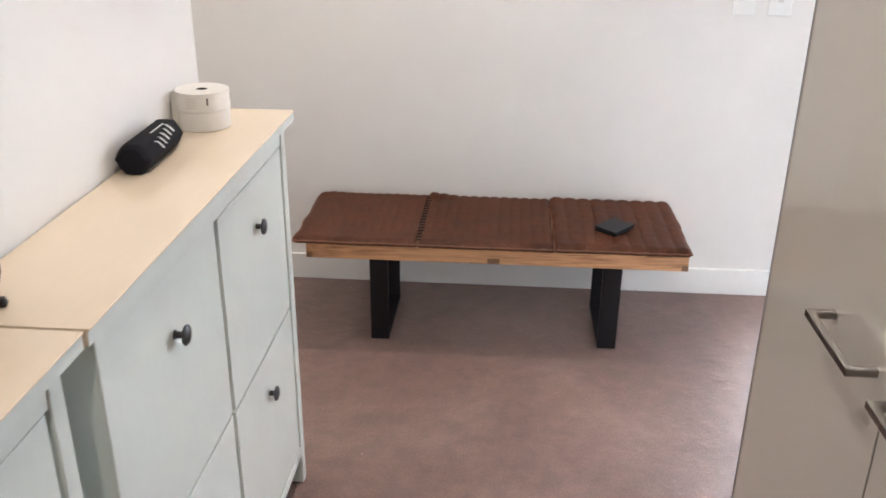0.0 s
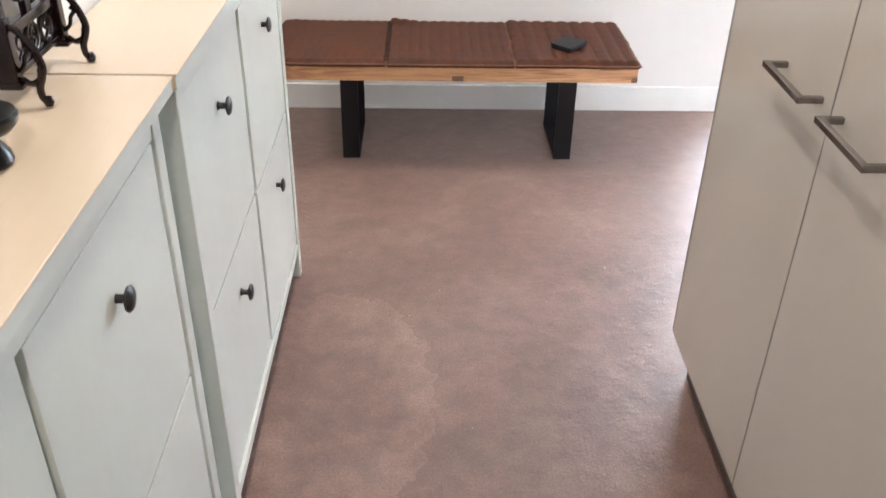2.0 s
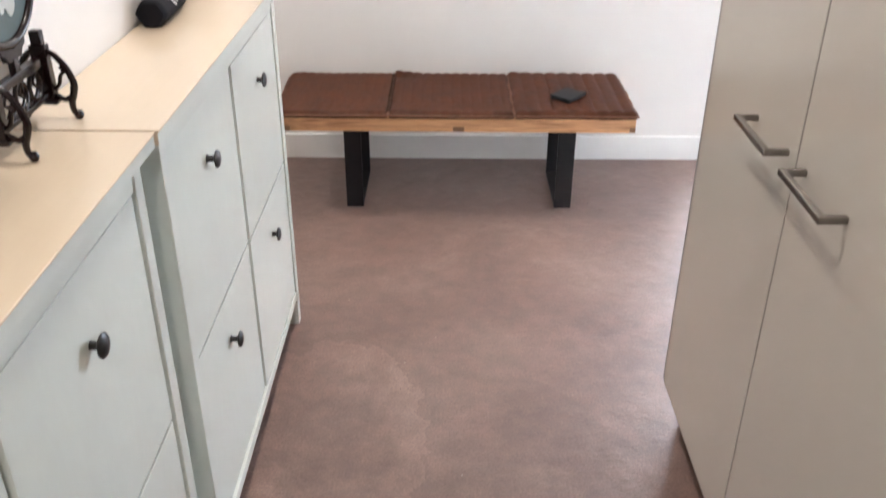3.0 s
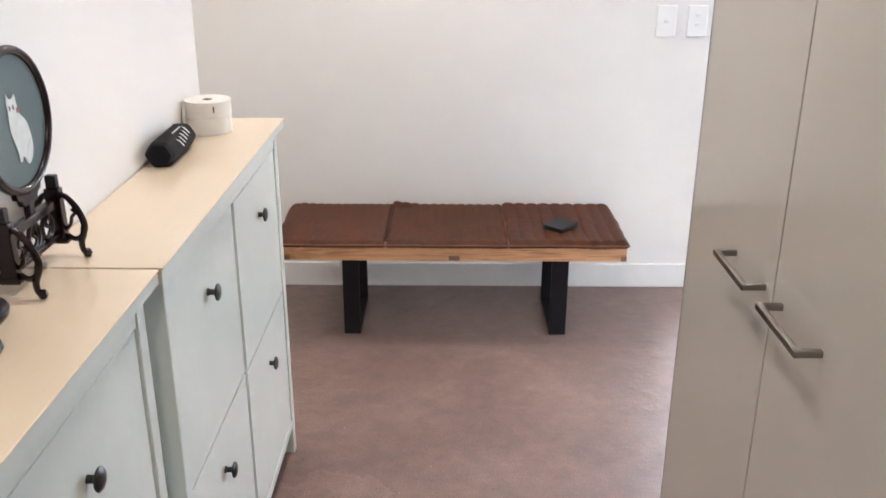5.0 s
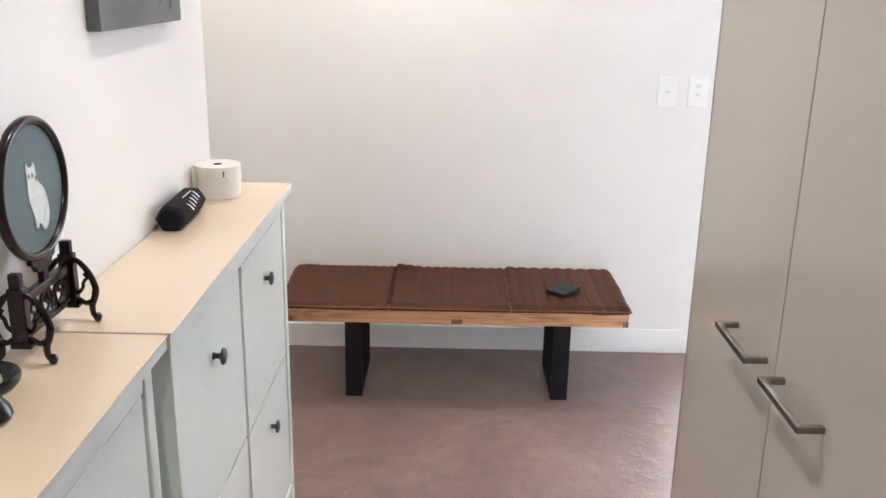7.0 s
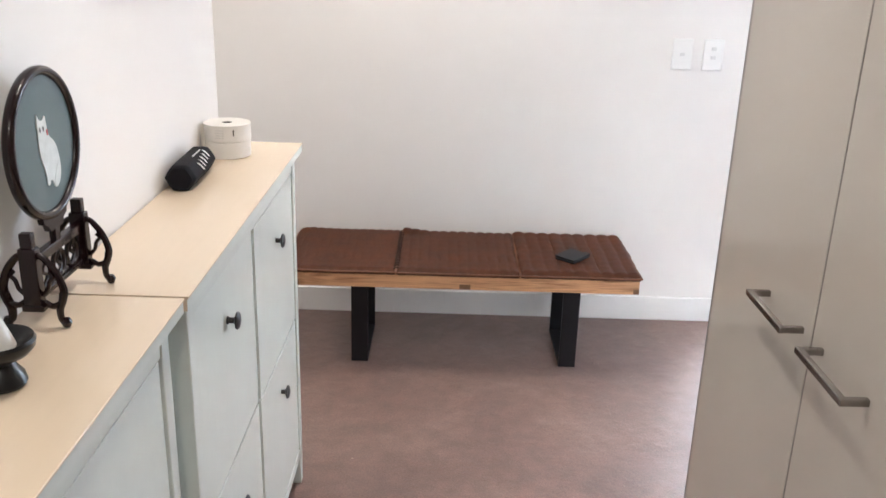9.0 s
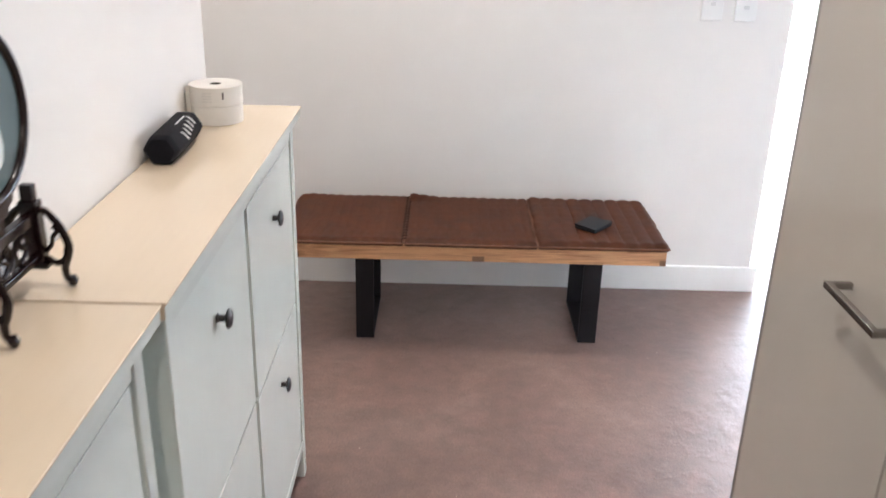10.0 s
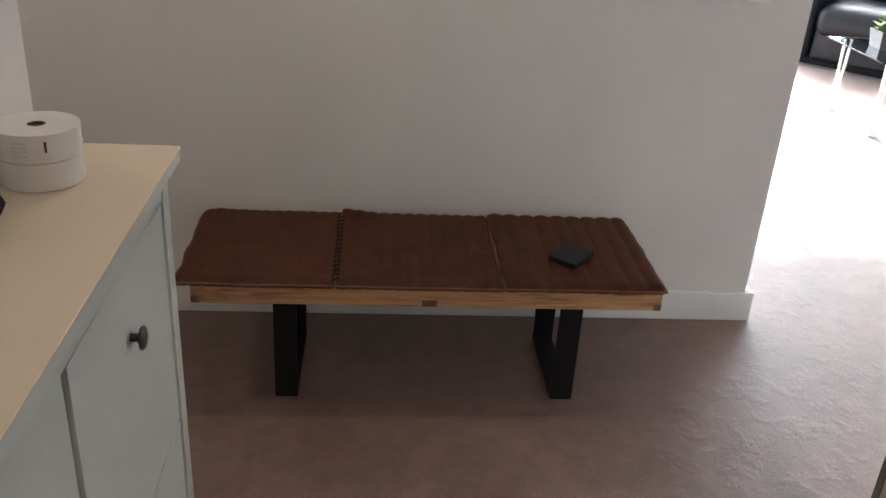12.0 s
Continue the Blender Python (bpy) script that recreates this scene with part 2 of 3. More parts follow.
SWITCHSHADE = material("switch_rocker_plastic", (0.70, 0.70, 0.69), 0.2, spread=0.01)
BOWLBLACK = material("black_glazed_stone", (0.008, 0.008, 0.009), 0.3, spread=0.3, scale=20, spec=0.3)
CONEWHITE = material("white_porcelain", (0.72, 0.70, 0.66), 0.4)
SOFALEATHER = material("charcoal_sofa_leather", (0.008, 0.010, 0.016), 0.42, spec=0.32, spread=0.2, scale=12, grain=140, relief=0.3, depth=0.002)
CHROME = material("chrome", (0.85, 0.86, 0.88), 0.08, 1.0, spread=0.01, rspread=0.02)
GLASS = glass_material("table_glass", (0.86, 0.95, 0.96))
WINGLASS = glass_material("window_glass", (1, 1, 1))
ALU = material("white_window_frame", (0.75, 0.76, 0.76), 0.35, spread=0.02)
POT = material("grey_plant_pot", (0.10, 0.10, 0.105), 0.4)
LEAF = material("plant_leaf", (0.10, 0.17, 0.03), 0.45, spread=0.4, scale=25)
FLOWER = material("yellow_green_leaf", (0.45, 0.50, 0.06), 0.5, spread=0.3, scale=25)
PETAL = material("white_petal", (0.75, 0.76, 0.70), 0.5, spread=0.05, scale=30)
LAWN = material("lawn", (0.10, 0.16, 0.05), 0.9, spread=0.4, scale=0.6, grain=6)
PAVER = material("pale_patio_stone", (0.42, 0.40, 0.37), 0.85, spread=0.1, scale=1.5, grain=40, relief=0.2)
LAMPGLOW = glow_material("lamp_lens", (1.0, 0.86, 0.7), 6.0)


# ---- mesh helpers ----
def flat_normals(bm):
    """Corner normals weighted by face area, so that bevelled panels stay flat between their edges."""
    bm.normal_update()
    bm.faces.index_update()
    found = {}
    for v in bm.verts:
        left = set(v.link_faces)
        while left:
            stack = [left.pop()]
            group = stack[:]
            while stack:
                for e in stack.pop().edges:
                    if e.smooth and v in e.verts:
                        for g in e.link_faces:
                            if g in left:
                                left.discard(g)
                                group.append(g)
                                stack.append(g)
            n = sum((f.normal * f.calc_area() for f in group), Vector())
            for f in group:
                found[f.index, v] = n.normalized()
    return [found[f.index, l.vert] for f in bm.faces for l in f.loops]


def finish(bm, name, mat, smooth=True, angle=35):
    me = bpy.data.meshes.new(name)
    bmesh.ops.recalc_face_normals(bm, faces=bm.faces[:])
    if smooth:
        for f in bm.faces:
            f.smooth = True
        for e in bm.edges:
            if len(e.link_faces) == 2 and e.calc_face_angle(0) > radians(angle):
                e.smooth = False
    normals = flat_normals(bm) if smooth else None
    bm.to_mesh(me)
    bm.free()
    if normals:
        me.normals_split_custom_set(normals)
    me.materials.append(mat)
    return me


def part(name, bm, mat, parent=None, label="", smooth=True, angle=35, m=None):
    ob = new(name, finish(bm, name, mat, smooth, angle))
    if parent is not None:
        ob.parent = parent
    if m is not None:
        ob.matrix_basis = m
    if label:
        tagged(ob, label)
    return ob


def thing(name, m, label, category, group="", kind=""):
    ob = new(name)
    ob.empty_display_size = 0.05
    ob.matrix_basis = m
    return tagged(ob, label, category, group, kind)


def add_box(bm, x0, x1, y0, y1, z0, z1, bevel=0.0, seg=2, m=None):
    r = bmesh.ops.create_cube(bm, size=1)
    t = Matrix.Translation(((x0 + x1) / 2, (y0 + y1) / 2, (z0 + z1) / 2)) @ Matrix.Diagonal((x1 - x0, y1 - y0, z1 - z0, 1))
    bmesh.ops.transform(bm, matrix=(m @ t) if m is not None else t, verts=r["verts"])
    if bevel:
        vs = set(r["verts"])
        bmesh.ops.bevel(bm, geom=[e for e in bm.edges if e.verts[0] in vs and e.verts[1] in vs], offset=bevel, segments=seg, profile=0.5, affect="EDGES")
    return bm


def box(x0, x1, y0, y1, z0, z1, bevel=0.0, seg=2, m=None):
    return add_box(bmesh.new(), x0, x1, y0, y1, z0, z1, bevel, seg, m)


def add_lathe(bm, profile, n=32, m=None, closed=False):
    """Turns (radius, height) pairs about z."""
    rings = []
    for r, z in profile:
        if r < 1e-6:
            rings.append([bm.verts.new((0, 0, z))])
        else:
            rings.append([bm.verts.new((r * math.cos(2 * math.pi * i / n), r * math.sin(2 * math.pi * i / n), z)) for i in range(n)])
    pairs = list(zip(rings, rings[1:])) + ([(rings[-1], rings[0])] if closed else [])
    for a, b in pairs:
        for i in range(n):
            j = (i + 1) % n
            q = [a[i % len(a)], a[j % len(a)], b[j % len(b)], b[i % len(b)]]
            u = []
            for v in q:
                if v not in u:
                    u.append(v)
            if len(u) > 2:
                bm.faces.new(u)
    if m is not None:
        bmesh.ops.transform(bm, matrix=m, verts=[v for r in rings for v in r])
    return bm


def lathe(profile, n=32, m=None, closed=False):
    return add_lathe(bmesh.new(), profile, n, m, closed)


def add_tube(bm, pts, radii, n=8, flat=1.0):
    """Sweeps a round section along pts; radii one number or one per point."""
    pts = [Vector(p) for p in pts]
    if not isinstance(radii, (list, tuple)):
        radii = [radii] * len(pts)
    rings, side = [], None
    for i, p in enumerate(pts):
        d = (pts[min(i + 1, len(pts) - 1)] - pts[max(i - 1, 0)]).normalized()
        if side is None:
            side = d.orthogonal().normalized()
        side = (side - d * side.dot(d)).normalized()
        up = d.cross(side)
        rings.append([bm.verts.new(p + radii[i] * (math.cos(2 * math.pi * k / n) * side + flat * math.sin(2 * math.pi * k / n) * up)) for k in range(n)])
    for a, b in zip(rings, rings[1:]):
        for k in range(n):
            bm.faces.new((a[k], a[(k + 1) % n], b[(k + 1) % n], b[k]))
    bm.faces.new(rings[0][::-1])
    bm.faces.new(rings[-1])
    return bm


def curve_pts(ctrl, steps=6):
    """A smooth line through the control points."""
    c = [Vector(p) for p in ctrl]
    c = [2 * c[0] - c[1]] + c + [2 * c[-1] - c[-2]]
    out = []
    for i in range(1, len(c) - 2):
        for s in range(steps):
            t = s / steps
            a, b, d, e = c[i - 1], c[i], c[i + 1], c[i + 2]
            out.append(0.5 * (2 * b + (d - a) * t + (2 * a - 5 * b + 4 * d - e) * t * t + (3 * b - a - 3 * d + e) * t ** 3))
    return out + [c[-2]]


def add_prism(bm, outline, thick, m=None):
    """A plate: the outline (u, v) in the xy plane, from z 0 to thick."""
    a = [bm.verts.new((u, v, 0)) for u, v in outline]
    b = [bm.verts.new((u, v, thick)) for u, v in outline]
    bm.faces.new(a[::-1])
    bm.faces.new(b)
    for i in range(len(a)):
        j = (i + 1) % len(a)
        bm.faces.new((a[i], a[j], b[j], b[i]))
    if m is not None:
        bmesh.ops.transform(bm, matrix=m, verts=a + b)
    return bm


def setting(name, bm, mat, label, category, smooth=False):
    return tagged(part(name, bm, mat, None, label, smooth), "", category, "", "structure")


# ---- the structure ----
LEFT, BACK, CEILING = -0.707, 3.232, 2.42
setting("floor", box(-3.4, 6.4, -2.9, 8.5, -0.12, 0.0), CARPET, "worn mauve-brown cut-pile carpet over the whole floor", "floor")
setting("ceiling", box(-3.4, 6.4, -2.9, 8.5, CEILING, CEILING + 0.12), CEIL, "plain white painted flat plaster ceiling", "ceiling")
setting("wall_west", box(LEFT - 0.12, LEFT, -2.9, 2.0, 0, CEILING), PAINT, "warm white painted wall behind the shoe cabinets", "wall")
setting("wall_north", box(-2.3, 1.1, BACK, BACK + 0.13, 0, CEILING), PAINT, "white painted wall behind the bench", "wall")
setting("wall_south", box(LEFT - 0.12, 1.2, -3.02, -2.9, 0, CEILING), PAINT, "white painted wall closing the hall", "wall")
setting("wall_east", box(1.1, 1.22, -2.9, 1.52, 0, CEILING), PAINT, "white painted wall behind the tall cupboard", "wall")
setting("wall_corridor_south", box(-2.3, LEFT - 0.12, 1.88, 2.0, 0, CEILING), PAINT, "white painted wall of the side corridor", "wall")
# unseen wall, set close to bounce more light onto the bench wall
setting("wall_corridor_end", box(-2.42, -2.3, 1.88, BACK + 0.13, 0, CEILING), PAINT, "unseen white painted end wall of the side corridor", "wall")
setting("wall_living_west", box(0.98, 1.1, BACK + 0.13, 8.5, 0, CEILING), PAINT, "white painted wall of the sunlit living room", "wall")
# unseen wall, its distance tuned for the light it bounces into the hall
setting("wall_living_south", box(1.22, 6.4, -0.92, -0.8, 0, CEILING), PAINT, "unseen white painted south wall of the living room", "wall")
setting("wall_living_east", box(6.4, 6.52, -0.92, 8.5, 0, CEILING), PAINT, "white painted east wall of the living room", "wall")
# unseen east end widened to put more bouncing sunlight on the floor
WIN = (1.15, 6.3, 0.03, 2.2)
MULLIONS = (1.15, 1.605, 2.80, 3.97, 5.10, 6.23)
bm = bmesh.new()
add_box(bm, 1.1, WIN[0], 8.38, 8.5, 0, CEILING)
add_box(bm, WIN[1], 6.4, 8.38, 8.5, 0, CEILING)
add_box(bm, WIN[0], WIN[1], 8.38, 8.5, WIN[3], CEILING)
setting("wall_living_north", bm, PAINT, "white painted window wall of the living room", "wall")


def skirting(name, x0, x1, y0, y1, label):
    bm = box(x0, x1, y0, y1, 0, 0.107, 0.004)
    return setting(name, bm, TRIM, label, "baseboard", True)


skirting("baseboard", -2.28, 1.127, BACK - 0.016, BACK - 0.001, "white gloss painted baseboard behind the bench")
skirting("baseboard.001", 1.101, 1.127, BACK + 0.002, 8.36, "white gloss painted baseboard round the wall end")
skirting("baseboard.002", LEFT + 0.001, LEFT + 0.016, -2.88, 1.985, "white gloss painted baseboard behind the cabinets")


def window():
    w = thing("window_1", pose(0, 8.40, 0), "wide white-framed glass doors with bright daylight", "window", "", "structure")
    x0, x1, z0, z1 = WIN
    bars = [(x0, x1, z0, z0 + 0.07), (x0, x1, z1 - 0.07, z1)]
    for x in MULLIONS:
        bars.append((x, x + 0.07, z0 + 0.07, z1 - 0.07))
    for a, b, c, d in bars:
        part("window_frame", box(a, b, 0, 0.06, c, d, 0.004), ALU, w)
    for a, b in zip(MULLIONS, MULLIONS[1:]):
        for z in (1.985, 2.075):
            part("glazing_bar", box(a + 0.0705, b - 0.0005, 0.01, 0.05, z - 0.013, z + 0.013, 0.003), ALU, w)
        p = part("pane", box(a + 0.07, b, 0.027, 0.033, z0 + 0.07, z1 - 0.07), WINGLASS, w)
        p.visible_shadow = False
    return w


window()


setting("ground", box(-300, 300, -600, 600, -0.4, -0.13), LAWN, "green lawn round the house", "ground")
setting("pavement", box(-2, 9, 8.5, 12.0, -0.2, -0.06), PAVER, "pale stone patio outside the glass doors", "pavement")


# ---- things: lamps ----
def downlight(x, y):
    d = thing("downlight", pose(x, y, CEILING), "unseen small round recessed ceiling downlight with white ring", "ceiling light", "downlights")
    part("ring", lathe([(0.05, 0.0), (0.068, 0.0), (0.068, -0.006), (0.062, -0.012), (0.05, -0.012)], 32, None, True), TRIM, d)
    part("lens", lathe([(0, -0.003), (0.049, -0.003), (0.049, 0.0), (0, 0.0)], 32), LAMPGLOW, d)
    return d


# fittings for all four unseen lamps, the two fill lamps included
for lx, ly, watts in LAMPS:
    downlight(lx, ly)


# ---- shoe cabinets ----
TOP_Z, FRONT, STILE, DOORX = 1.008, -0.488, -0.5045, -0.511


def knob(parent, y, z):
    """A turned knob pointing to +x."""
    prof = [(0, 0), (0.0075, 0), (0.0075, 0.002), (0.0055, 0.004), (0.0055, 0.012), (0.008, 0.0145), (0.0155, 0.017), (0.0165, 0.0195), (0.0135, 0.0225), (0.006, 0.0245), (0, 0.025)]
    return part("knob", lathe(prof, 28), IRON, parent, "dark bronze mushroom knob", m=pose(DOORX, y, z, 0, 90, 0) @ Matrix.Diagonal((1.06, 1.06, 1.05, 1)))


def shoe_cabinet():
    """Origin on the floor at the middle of the cabinet's length; x as in the world."""
    c = thing("shoe_cabinet", pose(0, 1.468, 0), "white lacquered shoe cabinet with four flap doors and birch top", "cabinet", "shoe cabinets along the wall")
    half, body, st = 0.5345, 0.497, 0.032
    back = LEFT + 0.003
    bm = bmesh.new()
    prof = [(back, TOP_Z - 0.024), (FRONT - 0.0034, TOP_Z - 0.024), (FRONT - 0.003, TOP_Z - 0.006), (FRONT, TOP_Z - 0.003), (FRONT, TOP_Z - 0.001), (FRONT - 0.001, TOP_Z), (back, TOP_Z)]
    a = [bm.verts.new((x, -half, z)) for x, z in prof]
    b = [bm.verts.new((x, half, z)) for x, z in prof]
    bm.faces.new(a), bm.faces.new(b[::-1])
    for i in range(len(prof)):
        j = (i + 1) % len(prof)
        bm.faces.new((a[i], a[j], b[j], b[i]))
    top = part("worktop", bm, VENEER, c, "pale birch veneered top", smooth=False)
    bm = bmesh.new()
    prof = [(FRONT - 0.0026, TOP_Z - 0.0242), (FRONT - 0.0022, TOP_Z - 0.0052), (FRONT - 0.0028, TOP_Z - 0.0050), (FRONT - 0.0032, TOP_Z - 0.0238)]
    a = [bm.verts.new((x, -half + 0.0005, z)) for x, z in prof]
    b = [bm.verts.new((x, half - 0.0005, z)) for x, z in prof]
    bm.faces.new(a), bm.faces.new(b[::-1])
    for i in range(4):
        j = (i + 1) % 4
        bm.faces.new((a[i], a[j], b[j], b[i]))
    part("edge_band", bm, CABWHITE, top, "white lacquered edge", smooth=False)
    for s in (-1, 1):
        y0, y1 = sorted((s * body, s * (body - st)))
        bm = bmesh.new()
        # a side panel cut away at the foot: front and rear legs
        prof = [(back, 0), (back + 0.045, 0), (back + 0.06, 0.085), (STILE - 0.06, 0.085), (STILE - 0.034, 0.0), (STILE, 0), (STILE, TOP_Z - 0.024), (back, TOP_Z - 0.024)]
        a = [bm.verts.new((x, y0, z)) for x, z in prof]
        b = [bm.verts.new((x, y1, z)) for x, z in prof]
        bm.faces.new(a), bm.faces.new(b[::-1])
        for i in range(len(prof)):
            j = (i + 1) % len(prof)
            bm.faces.new((a[i], a[j], b[j], b[i]))
        bmesh.ops.bevel(bm, geom=[e for e in bm.edges], offset=0.0015, segments=1, affect="EDGES")
        part("side_panel", bm, CABWHITE, c)
    inn = body - st
    # the moulded rail under the top leans out to meet it
    bm = bmesh.new()
    prof = [(STILE - 0.022, 0.9425), (DOORX + 0.003, 0.9425), (DOORX + 0.005, TOP_Z - 0.0245), (STILE - 0.022, TOP_Z - 0.0245)]
    a = [bm.verts.new((x, -inn + 0.0005, z)) for x, z in prof]
    b = [bm.verts.new((x, inn - 0.0005, z)) for x, z in prof]
    bm.faces.new(a), bm.faces.new(b[::-1])
    for i in range(4):
        j = (i + 1) % 4
        bm.faces.new((a[i], a[j], b[j], b[i]))
    part("top_rail", bm, CABWHITE, c, smooth=False)
    part("bottom_rail", box(STILE - 0.02, STILE - 0.001, -inn + 0.0005, inn - 0.0005, 0.088, 0.116, 0.002), CABWHITE, c)
    part("back_panel", box(back, back + 0.006, -inn, inn, 0.09, TOP_Z - 0.025), CABWHITE, c)
    part("base_panel", box(back + 0.007, STILE - 0.021, -inn, inn, 0.10, 0.115), CABWHITE, c)
    part("divider", box(back + 0.007, DOORX - 0.06, -0.009, 0.009, 0.116, TOP_Z - 0.025), CABWHITE, c)
    for s in (-1, 1):
        y0, y1 = sorted((s * 0.0048, s * (inn - 0.0085)))
        for z0, z1, kz in ((0.120, 0.529, 0.429), (0.535, 0.941, 0.836)):
            proud = 0.0035 if s > 0 else 0.0
            d = part("flap_door", box(DOORX - 0.018 + proud, DOORX + proud, y0, y1, z0, z1, 0.002, 2), CABWHITE, c)
            knob(d, s * 0.235, kz)
    return c


cab = shoe_cabinet()
copy_thing(cab, pose(-0.005, 0.395, -0.001))


# ---- tall cupboard ----
def cupboard():
    c = thing("tall_cupboard", pose(0, 0, 0), "tall glossy greige cupboard with brushed steel handles", "cupboard")
    face, far, bot, top = 0.490, 1.524, 0.118, 2.38
    part("carcass", box(face + 0.045, 1.095, -0.56, far - 0.002, bot - 0.004, top, 0.001), GREIGE, c)
    part("kick_board", box(face + 0.046, 1.09, -0.54, far - 0.045, 0.001, bot - 0.005), KICK, c, "dark recessed kick board")
    part("end_panel", box(face + 0.0015, face + 0.0445, far - 0.0135, far, bot, top, 0.001), CUPEDGE, c, "dark edge-taped end panel")
    far -= 0.0165
    w = 0.5065
    for k in range(4):
        y1 = far - k * w
        y0 = y1 - w + 0.0045
        d = part("cupboard_door", box(face, face + 0.019, y0, y1, bot, top, 0.0012, 2), GREIGE, c)
        # dark strip set into the gap, making the seam dark
        part("edge_strip", box(face + 0.001, face + 0.018, y0 - 0.0024, y0 - 0.0002, bot, top), CUPEDGE, d, "dark edge strip in the door gap")
        a = (y0 + 0.030, y0 + 0.030 + 0.172) if k % 2 == 0 else (y1 - 0.035 - 0.172, y1 - 0.035)
        hz, t, out = 0.936, 0.011, 0.042
        bm = bmesh.new()
        add_box(bm, face - out, face - out + t, a[0], a[1], hz - t / 2, hz + t / 2, 0.0012)
        for yy in (a[0] + 0.0005, a[1] - t - 0.0005):
            add_box(bm, face - out + t - 0.001, face + 0.0005, yy, yy + t, hz - t / 2 + 0.0003, hz + t / 2 - 0.0003, 0.0008)
        part("handle", bm, STEEL, d, "brushed steel bar handle")
    return c


cupboard()


# ---- bench ----
BX0, BX1, BY0, BY1, BZ0, BZ1 = -0.655, 0.618, 2.720, 3.185, 0.314, 0.367


def bench():
    b = thing("slatted_bench", pose(0, 0, 0), "low slatted timber bench on black steel loop legs", "bench")
    n = 12
    pitch = (BY1 - BY0 - 0.021) / (n - 1)
    for i in range(n):
        y = BY0 + i * pitch
        part("slat", box(BX0, BX1, y, y + 0.021, BZ0, BZ1, 0.002, 1), OAK, b)
    for x0, x1 in ((BX0, BX0 + 0.021), (-0.043, -0.002), (BX1 - 0.021, BX1)):
        part("cross_bar", box(x0, x1, BY0 + 0.03, BY1 - 0.03, BZ0 + 0.002, BZ0 + 0.021), OAK, b)
        part("joint_plug", box(x0, x1, BY0 - 0.0008, BY0 + 0.004, BZ0 + 0.0015, BZ0 + 0.021), ENDGRAIN, b, "dark end-grain joint")
    for x0, x1 in ((-0.444, -0.381), (0.346, 0.409)):
        y0, y1, t, z1 = 2.742, 3.075, 0.012, BZ0 - 0.001
        bm = bmesh.new()
        outer = [(y0, 0.0), (y1, 0.0), (y1, z1), (y0, z1)]
        inner = [(y0 + t, t), (y1 - t, t), (y1 - t, z1 - t), (y0 + t, z1 - t)]
        vs = [[bm.verts.new((x, y, z)) for y, z in ring] for x in (x0, x1) for ring in (outer, inner)]
        o0, i0, o1, i1 = vs
        for k in range(4):
            j = (k + 1) % 4
            for q in ((o0[k], o0[j], i0[j], i0[k]), (o1[k], i1[k], i1[j], o1[j]), (o0[k], o1[k], o1[j], o0[j]), (i0[k], i0[j], i1[j], i1[k])):
                bm.faces.new(q)
        bmesh.ops.recalc_face_normals(bm, faces=bm.faces[:])
        bmesh.ops.bevel(bm, geom=[e for e in bm.edges if e.calc_face_angle(0) > 0.5], offset=0.0015, segments=1, affect="EDGES")
        part("leg", bm, BLACKSTEEL, b, "flat black steel loop leg")
    return b


bench()


